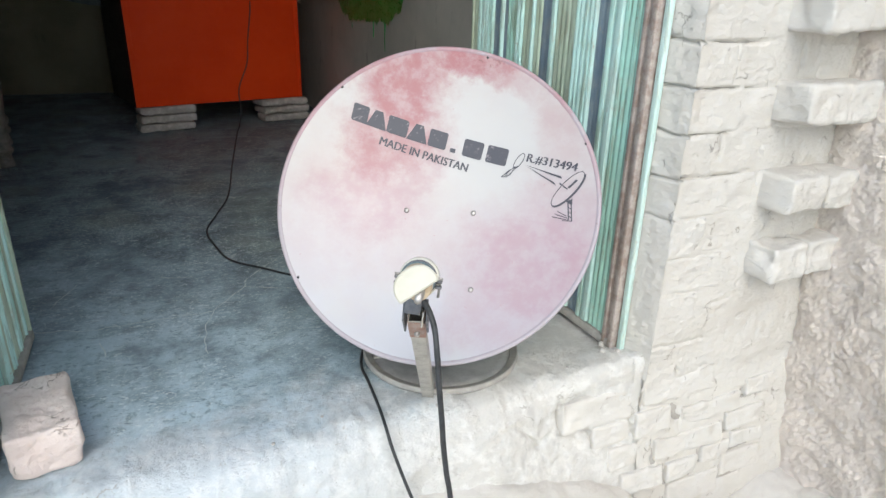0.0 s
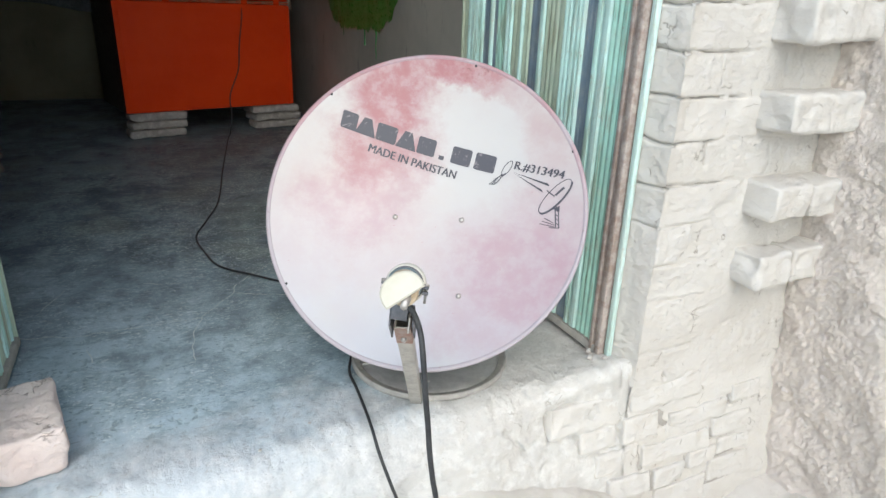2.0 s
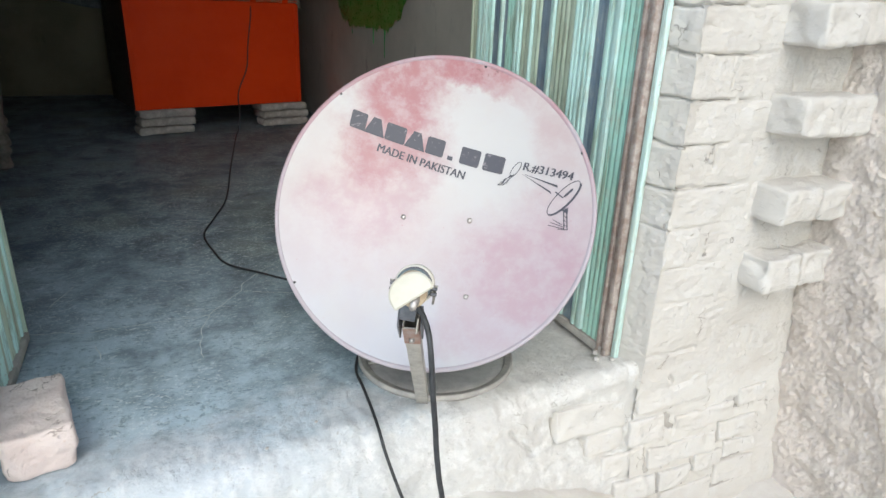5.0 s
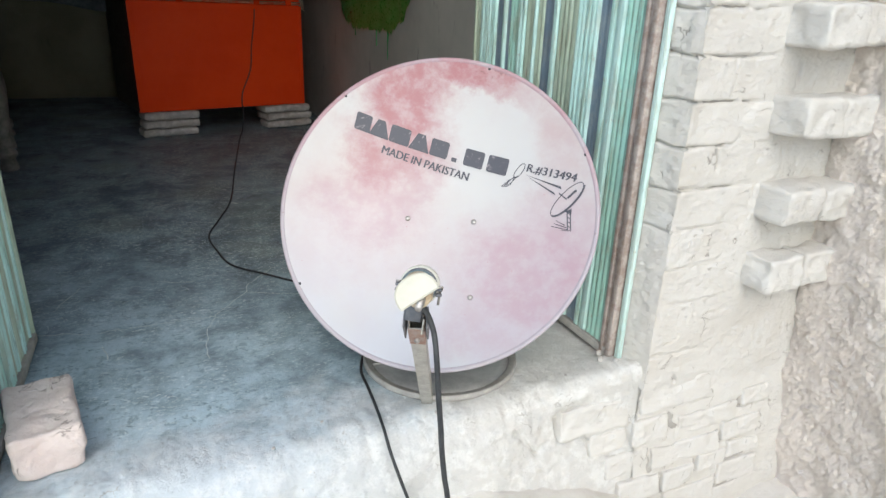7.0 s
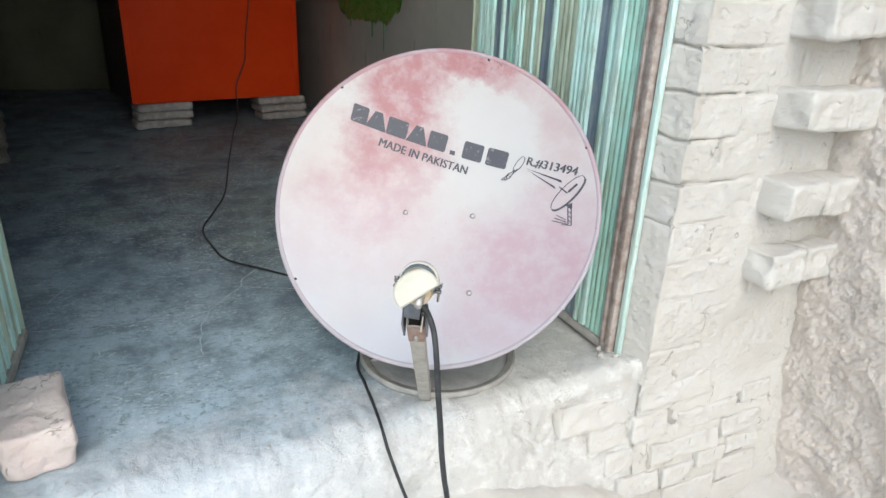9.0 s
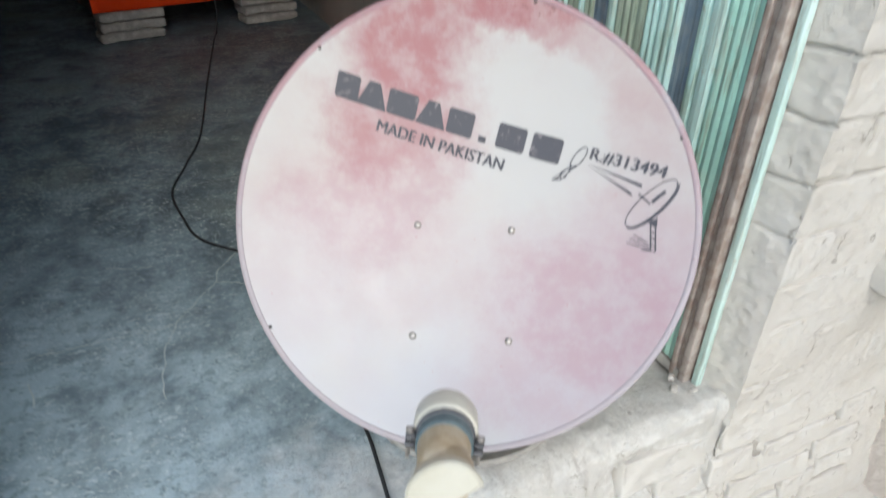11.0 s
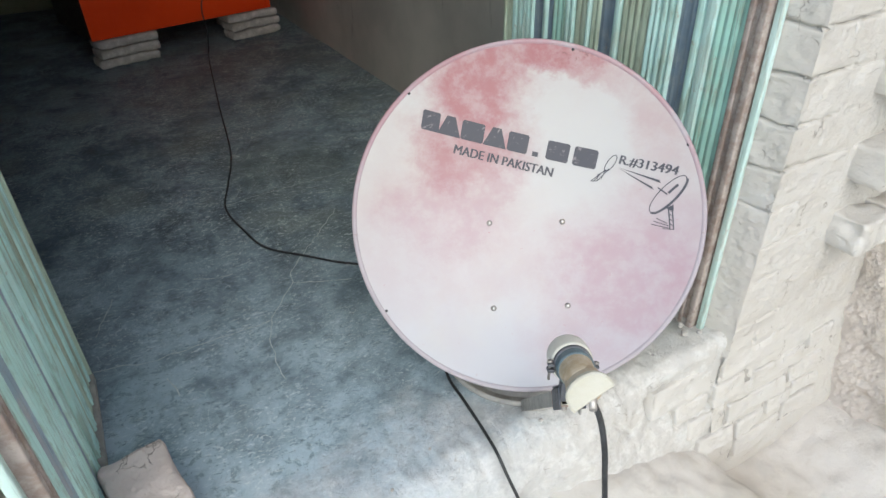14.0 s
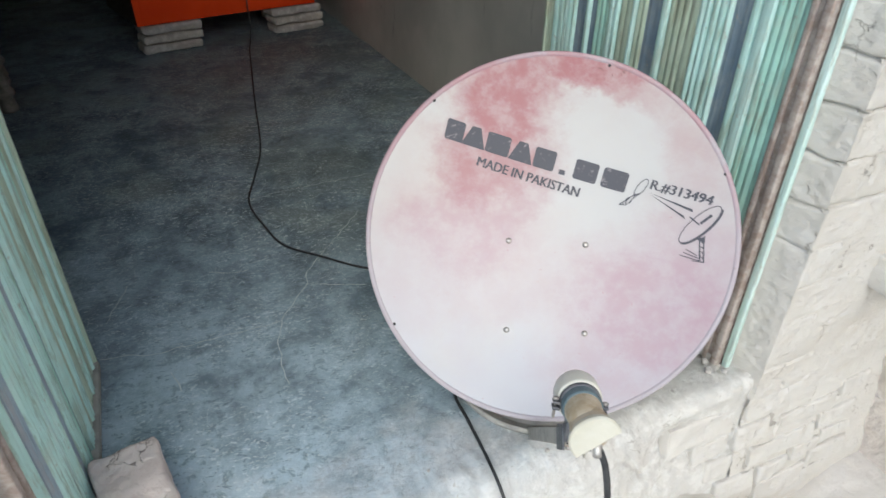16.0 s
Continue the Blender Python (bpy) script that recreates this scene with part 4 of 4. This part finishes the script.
    loops = oval(0.1462, 0.0862, 0.0155, 0.0058, 55, 0.0014) + stroke([(0.1385, 0.076), (0.1141, 0.0584), (0.1245, 0.0578), (0.1440, 0.077), (0.1250, 0.068), (0.1245, 0.0578)], 0.0013) + stroke([(0.131, 0.0705), (0.119, 0.0582)], 0.0012)
    loops += [[(0.1578, 0.0790), (0.2217, 0.0540), (0.2232, 0.0490)], [(0.1578, 0.0778), (0.2100, 0.0440), (0.2128, 0.0380)]]
    loops += oval(0.2335, 0.0302, 0.0385, 0.0125, 47, 0.0014) + oval(0.2345, 0.0292, 0.0385, 0.0125, 47, 0.0034, 180, 345)
    loops += stroke([(0.2190, 0.0420), (0.2330, 0.0300)], 0.0022) + stroke([(0.2345, 0.0080), (0.2360, -0.0260)], 0.0018) + stroke([(0.2400, 0.0090), (0.2415, -0.0280)], 0.0018)
    for k in range(4):
        loops += stroke([(0.2345 + 0.0004 * k, 0.006 - 0.008 * k), (0.2405 + 0.0004 * k, 0.001 - 0.008 * k)], 0.0012)
    loops += stroke([(0.2345, 0.0320), (0.2490, 0.0455)], 0.0040) + stroke([(0.1385, 0.076), (0.1300, 0.0600)], 0.0011)
    for k in range(3):
        loops += stroke([(0.2360 - 0.002 * k, -0.026 + 0.004 * k), (0.2080 + 0.004 * k, -0.0185 + 0.005 * k)], 0.0013)
    loops += stroke([(0.2415, -0.0280), (0.2250, -0.0262)], 0.0013)
    loops += [[(0.2420, 0.0020), (0.2300, 0.0075), (0.2420, 0.0130)]]
    part("drawing", lay(flat(loops), 0.0011), INK, reflector, "dark grey drawing of two dishes and beams", smooth=False)

    # ring stand on the floor
    cx, cy = 0.480, 1.077
    ring = [(0.1430, 0.001), (0.1575, 0.000), (0.1590, 0.004), (0.1585, 0.0105), (0.1570, 0.0120), (0.1545, 0.0122), (0.1530, 0.0105), (0.1450, 0.0100), (0.1430, 0.0085), (0.1425, 0.003), (0.1430, 0.001)]
    part("base_pan", lathe([(0, 0.004), (0.12, 0.004), (0.1455, 0.006), (0.1455, 0.002), (0, 0.002)], 48), PAN, dish, "dark steel pan", m=inv @ Matrix.Translation((cx, cy, 0.002)))
    part("base_ring", lathe(ring, 64), RING, dish, "dusty pale iron ring", m=inv @ Matrix.Translation((cx, cy, 0.002)))
    part("sticker", box(-0.0045, 0.0045, -0.002, 0.002, 0, 0.0006), WHITE_CAP, dish, "small white sticker", smooth=False, m=inv @ Matrix.Translation((0.437, 0.985, 0.0088)))
    # back bracket and short mast down to the ring's cross bar
    mid = FACE @ Vector((0.003, -0.086, -0.078))
    bm = box(-0.078, 0.078, -0.088, 0.088, -0.012, 0.004, 0.003)
    part("back_plate", bm, STEEL, dish, m=face @ Matrix.Translation((0.003, -0.086, -0.074)))
    foot = Vector((mid.x + 0.030, mid.y + 0.045, 0.012))
    part("mast", sweep([mid + Vector((0.020, 0.030, -0.01)), (mid + foot) / 2 + Vector((0.008, 0.012, 0)), foot], 0.019, 14), STEEL, dish, m=inv)
    part("cross_bar", sweep([(cx - 0.142, foot.y, 0.010), (foot.x, foot.y, 0.010), (cx + 0.142, foot.y, 0.010)], 0.004, 8), STEEL, dish, m=inv)

    # feed arm: hollow square tube
    p0, p1 = Vector((0.395, 0.940, 0.010)), Vector((0.2785, 0.7150, 0.2990))
    d = (p1 - p0).normalized()
    side = Vector((0, 0, 1)).cross(d).normalized()
    up = d.cross(side)
    T = Matrix(((side.x, up.x, d.x, p0.x), (side.y, up.y, d.y, p0.y), (side.z, up.z, d.z, p0.z), (0, 0, 0, 1)))
    L = (p1 - p0).length

    def tube(h, t, z0, z1):
        bm = bmesh.new()
        lo = [(-h, -h), (h, -h), (h, h), (-h, h)]
        li = [(x * (h - t) / h, y * (h - t) / h) for x, y in lo]
        A, B, Cc, Dd = ([bm.verts.new((x, y, z)) for x, y in q] for q, z in ((lo, z0), (lo, z1), (li, z1), (li, z0)))
        for P, Q in ((A, B), (B, Cc), (Cc, Dd), (Dd, A)):
            for k in range(4):
                bm.faces.new((P[k], P[(k + 1) % 4], Q[(k + 1) % 4], Q[k]))
        bmesh.ops.recalc_face_normals(bm, faces=bm.faces)
        return bm
    arm = part("feed_arm", tube(0.0100, 0.0015, 0.0, L), STEEL, dish, "dull steel square arm", smooth=False, m=inv @ T)
    part("arm_sleeve", tube(0.0110, 0.0009, L - 0.055, L - 0.001), RUSTY_STEEL, arm, "rust-stained arm end", smooth=False)
    part("arm_screw", lathe([(0, 0.005), (0.003, 0.005), (0.004, 0.003), (0.004, 0)], 10, m=pose(0, -0.0110, L - 0.036, 90)), SILVER, arm, "small screw")
    cheeks = bmesh.new()
    for s in (-1, 1):
        box(s * 0.0148 - 0.0013, s * 0.0148 + 0.0013, -0.015, 0.011, L - 0.024, L + 0.020, 0.0008, cheeks)
    box(-0.0158, 0.0158, 0.0115, 0.0140, L - 0.02, L + 0.022, 0.0008, cheeks)
    part("arm_bracket", cheeks, DARK_STEEL, arm, "dark steel bracket", smooth=False)

    # low-noise block in its clamp
    q0, q1 = Vector((0.2550, 0.6640, 0.3700)), Vector((0.2920, 0.7374, 0.3414))
    d = (q1 - q0).normalized()
    side = Vector((0, 0, 1)).cross(d).normalized()
    up = d.cross(side)
    N = Matrix(((side.x, up.x, d.x, q0.x), (side.y, up.y, d.y, q0.y), (side.z, up.z, d.z, q0.z), (0, 0, 0, 1))) @ Matrix.Diagonal((1, 1, 0.86, 1))
    body = lathe([(0, 0.012), (0.016, 0.012), (0.0185, 0.016), (0.0195, 0.040), (0.0205, 0.055), (0.0205, 0.080)], 32)
    lnb = part("feed_block", body, TAN, dish, "stained tan plastic receiver body", m=inv @ N)
    part("feed_cap", lathe([(0.0205, 0.078), (0.0250, 0.079), (0.0260, 0.083), (0.0260, 0.108), (0.0245, 0.114), (0.018, 0.118), (0, 0.119)], 36), WHITE_CAP, lnb, "ivory plastic cap")
    part("tape_band", lathe([(0.0205, 0.055), (0.0222, 0.056), (0.0217, 0.061), (0.0224, 0.066), (0.0218, 0.072), (0.0223, 0.077), (0.0205, 0.079)], 32), TAPE, lnb, "blue-grey tape band")
    # flared cover: a half disc at the back, narrowing to the neck
    bm = bmesh.new()
    secs = []
    for k, (z, half, high) in enumerate(((0.040, 0.0185, 0.0195), (0.024, 0.0215, 0.0200), (0.010, 0.0232, 0.0200), (0.000, 0.0248, 0.0205), (-0.003, 0.0240, 0.0200))):
        ring_ = [bm.verts.new((half * math.cos(a), -0.006 + high * 1.15 * math.sin(a) ** 0.8 if math.sin(a) > 0 else -0.006, z)) for a in [math.pi * i / 16 for i in range(17)]]
        ring_ += [bm.verts.new((-half * 0.6, -0.009, z)), bm.verts.new((half * 0.6, -0.009, z))]
        secs.append(ring_)
    for a, b in zip(secs, secs[1:]):
        for i in range(len(a)):
            bm.faces.new((a[i], a[(i + 1) % len(a)], b[(i + 1) % len(b)], b[i]))
    bm.faces.new(secs[0])
    bm.faces.new(secs[-1][::-1])
    bmesh.ops.recalc_face_normals(bm, faces=bm.faces)
    part("flare", bm, TAN, lnb, "stained flared neck", m=pose(0, 0, 0, 0, 0, -35))
    bm = bmesh.new()
    secs = []
    for z, grow in ((0.0035, -0.0005), (-0.003, 0.0012), (-0.0065, 0.0012), (-0.0085, -0.0008)):
        ring_ = [((0.0262 + grow) * math.cos(a), -0.008 + (0.0262 + grow) * math.sin(a) ** 0.75) for a in [math.pi * i / 20 for i in range(21)]]
        ring_ += [(-0.0250 - grow, -0.0110 - grow), (0.0250 + grow, -0.0110 - grow)]
        secs.append([bm.verts.new((x, y, z)) for x, y in ring_])
    for a, b in zip(secs, secs[1:]):
        for i in range(len(a)):
            bm.faces.new((a[i], a[(i + 1) % len(a)], b[(i + 1) % len(b)], b[i]))
    bm.faces.new(secs[0])
    bm.faces.new(secs[-1][::-1])
    bmesh.ops.recalc_face_normals(bm, faces=bm.faces)
    part("cover", bm, CREAM, lnb, "cream plastic half-round cover", smooth=False, m=pose(0, 0, 0, 0, 0, -35))
    part("socket", lathe([(0, 0.006), (0.0145, 0.006), (0.016, 0.009), (0.0165, 0.030)], 28, m=pose(-0.004, -0.006, 0)), TAN, lnb, "tan plug housing")
    part("connector", lathe([(0.0055, 0.012), (0.0055, -0.006), (0.0045, -0.007), (0.0045, -0.016), (0, -0.016)], 12, m=pose(-0.007, -0.013, 0.004, -28, -8, 0)), SILVER, lnb, "metal cable plug")
    clamp = bmesh.new()
    lathe([(0.0215, 0.072), (0.0235, 0.072), (0.0235, 0.0785), (0.0215, 0.0785)], 32, clamp)
    for s in (-1, 1):
        box(s * 0.0265 - 0.004, s * 0.0265 + 0.004, -0.010, -0.006, 0.068, 0.081, 0.001, clamp)
        box(s * 0.0265 - 0.004, s * 0.0265 + 0.004, -0.003, 0.001, 0.068, 0.081, 0.001, clamp)
    clamp_ = part("clamp", clamp, DARK_STEEL, lnb, "dark clamp ring with ears", m=pose(0, 0, 0, 0, 0, 5.6))
    for s in (-1, 1):
        part("clamp_screw", lathe([(0, 0.007), (0.0035, 0.007), (0.0035, 0.004), (0.0017, 0.004), (0.0017, -0.018), (0, -0.018)], 10, m=pose(s * 0.0275, -0.003, 0.0745, -90)), SILVER, clamp_, "clamp screw")
    part("tie_strip", box(-0.0135, -0.0115, -0.060, -0.040, 0.060, 0.078, 0.0006), STEEL, clamp_, "bent pale steel strip")
    part("clamp_foot", box(-0.009, 0.013, -0.046, -0.021, 0.066, 0.082, 0.0015), DARK_STEEL, clamp_, "bracket between clamp and arm")
    # feed cable: from the plug down past the sill
    tagged(part("feed_cable", sweep([(0.2655, 0.676, 0.350), (0.2700, 0.673, 0.341), (0.2770, 0.668, 0.325), (0.2798, 0.658, 0.305), (0.2790, 0.646, 0.272), (0.2797, 0.640, 0.233), (0.2825, 0.635, 0.185), (0.284, 0.632, 0.152), (0.290, 0.632, 0.104), (0.295, 0.632, 0.075), (0.306, 0.628, -0.02), (0.318, 0.615, -0.14), (0.33, 0.58, -0.25), (0.34, 0.48, -0.262), (0.40, 0.30, -0.263)], 0.0037, 10), RUBBER), "black coaxial cable hanging from the receiver", "cable")


def build_cables():
    pts = [(0.535, 3.755, 0.66), (0.530, 3.728, 0.60), (0.505, 3.722, 0.45), (0.49, 3.715, 0.33), (0.435, 3.695, 0.20), (0.430, 3.66, 0.09), (0.41, 3.62, 0.008), (0.384, 3.50, 0.005), (0.276, 2.815, 0.006), (0.207, 2.352, 0.006), (0.146, 2.134, 0.006), (0.101, 1.978, 0.006),
           (0.115, 1.823, 0.006), (0.141, 1.715, 0.006), (0.216, 1.625, 0.006), (0.27, 1.562, 0.006), (0.36, 1.47, 0.006), (0.40, 1.33, 0.006), (0.35, 1.18, 0.006), (0.312, 1.085, 0.006), (0.306, 1.02, 0.006),
           (0.299, 0.948, 0.009), (0.292, 0.885, 0.008), (0.296, 0.848, -0.03), (0.325, 0.82, -0.13), (0.36, 0.77, -0.225), (0.42, 0.66, -0.245), (0.50, 0.40, -0.255)]
    tagged(part("floor_cable", sweep(pts, 0.0029, 8), RUBBER), "black cable lying in a bend across the cement floor", "cable")


# ---- the room's things ----
def build_trunk():
    ang = math.degrees(math.atan2(0.20, 0.864))
    M = pose(-0.074, 3.60, 0.130, 0, 0, ang)
    L, D = 0.887, 0.52
    trunk = thing("storage_trunk", "orange-red enamelled metal trunk raised on brick stacks", "trunk", M)
    part("body", box(0, L, 0, D, 0, 0.535, 0.006), ORANGE, trunk, "orange-red enamelled sheet metal")
    part("lid", box(-0.006, L + 0.006, -0.006, D + 0.004, 0.552, 0.66, 0.012), ORANGE, trunk, "flat trunk lid")
    part("seam_strip", sweep([(-0.004, -0.003, 0.543), (L / 2, -0.003, 0.543), (L + 0.004, -0.003, 0.543)], 0.006, 8), ORANGE_EDGE, trunk, "chipped rolled seam")
    for k, x in enumerate((0.07, 0.24, L - 0.25, L - 0.07)):
        part("hasp", box(x - 0.016, x + 0.016, -0.010, -0.003, 0.535, 0.575, 0.002), ORANGE, trunk, "small painted hasp")
    for x in (0.006, L - 0.006):
        part("corner_strip", box(x - 0.012, x + 0.012, -0.003, 0.004, 0.002, 0.53, 0.001), ORANGE, trunk)
    # separate thin panel, much darker than the trunk's front
    part("end_panel", box(-0.0035, -0.0005, 0.004, D, 0.0, 0.535, 0.001), DARK_END, trunk, "dark brown end")
    # brick stacks under it
    rnd = random.Random(9)
    n = 0
    for xa, ya, w in ((0.0, 0.0, 0.278), (0.655, 0.0, 0.278), (0.105, 0.38, 0.24), (0.745, 0.28, 0.14)):
        for k in range(3):
            n += 1
            bm = worn_block(w, 0.13, 0.0405, n * 3.7, 0.014, 0.003, (14, 6, 5), 0.010)
            m = M @ pose(xa + w / 2 + rnd.uniform(-0.012, 0.010), ya + 0.058 + rnd.uniform(-0.008, 0.004), -0.130 + 0.0215 + 0.0432 * k, 0, 0, rnd.uniform(-2, 2))
            b = part("support_brick", bm, PALE_BRICK, m=m)
            tagged(b, "thin dusty pale brick stacked under the trunk", "brick", "bricks under the trunk")
    # cloth corner hanging over the trunk's end
    def cloth(i, k):
        t = k / 10
        x = 0.85 + 0.055 * i / 8
        z = 0.672 - (max(0, t - 0.3) * 0.24) * (0.5 + 0.5 * i / 8)
        return (x + 0.01 * math.sin(5 * t + i), -0.02 + 0.10 * max(0, 0.3 - t) + 0.006 * math.sin(i * 1.3 + 4 * t), z)
    bm = sheet(range(9), range(11), cloth)
    bmesh.ops.solidify(bm, geom=bm.faces[:], thickness=0.003)
    c = part("folded_cloth", bm, PALE_CLOTH, m=M)
    tagged(c, "creased cream cloth hanging over the trunk's corner", "cloth")


def build_table():
    """A wooden table with turned legs and a dark cloth, in the dim part of the room."""
    table = thing("wooden_table", "old wooden table with turned legs in the dim room", "table", pose(-0.575, 3.05, 0))
    prof = [(0.0, 0.0), (0.030, 0.0), (0.034, 0.01), (0.028, 0.035), (0.026, 0.05), (0.037, 0.062), (0.037, 0.075), (0.027, 0.09), (0.036, 0.105), (0.036, 0.125), (0.024, 0.14),
            (0.032, 0.20), (0.038, 0.28), (0.030, 0.36), (0.024, 0.40), (0.037, 0.42), (0.037, 0.44), (0.028, 0.46), (0.036, 0.50), (0.036, 0.70), (0, 0.70)]
    for x, y in ((0, 0), (-0.075, 0.46), (-1.0, 0), (-1.0, 0.46)):
        part("leg", lathe(prof, 18), WOOD, table, "turned wooden leg", m=pose(x, y, 0))
    part("tabletop", box(-1.06, 0.40, -0.06, 0.52, 0.70, 0.73, 0.004), WOOD, table)
    for y in (0, 0.46):
        part("apron", box(-0.97, -0.03, y - 0.012, y + 0.012, 0.672, 0.699, 0.002), WOOD, table)
    def top(i, k):
        return (-1.07 + 1.48 * i / 20, -0.06 + 0.61 * k / 10, 0.735 + wobble((i * 0.1, k * 0.1, 0), 0.2, 0.006, 72))
    bm = sheet(range(21), range(11), top)
    def hang(i, k):
        x = -1.07 + 1.48 * i / 60
        return (x, 0.552 + 0.010 * math.sin(i * 0.8) * k / 8, 0.735 - (0.080 + 0.040 * ease(x, 0.0, 0.40) + 0.006 * math.sin(i * 0.45)) * k / 8)
    sheet(range(61), range(9), hang, bm)
    bmesh.ops.solidify(bm, geom=bm.faces[:], thickness=0.003)
    c = part("table_cloth", bm, CLOTH, m=pose(-0.575, 3.05, 0))
    tagged(c, "dark blue-grey cloth lying over the wooden table", "cloth")


def build_loose():
    bm = worn_block(0.098, 0.172, 0.077, 4.2, 0.009, 0.0035, (18, 28, 16), 0.013)
    b = part("loose_brick", bm, RED_BRICK, m=pose(-0.2220, 1.046, 0.0415, 0, 0, 11))
    tagged(b, "worn pinkish brick lying on the cement against the door", "brick")
    rnd = random.Random(3)
    for x, y, s in ((0.772, 0.925, 0.007), (0.785, 0.948, 0.006), (0.80, 0.912, 0.005), (0.69, 0.925, 0.004), (0.40, 0.905, 0.004), (0.20, 0.95, 0.003), (0.11, 0.91, 0.003)):
        b = part("pebble", worn_block(2 * s, 1.6 * s, 1.3 * s, rnd.random() * 40, s * 0.5, s * 0.2, (3, 3, 3)), PEBBLE, m=pose(x, y, s * 0.6 + (0.02 if x > 0.7 else 0.0), 0, 0, rnd.uniform(0, 90)))
        tagged(b, "small grey pebble lying on the sill", "pebble", "pebbles on the sill")


build_ground()
build_floor()
build_sill()
build_shell()
build_green_patch()
build_doors()
build_dish()
build_cables()
build_trunk()
build_table()
build_loose()
build_facade()
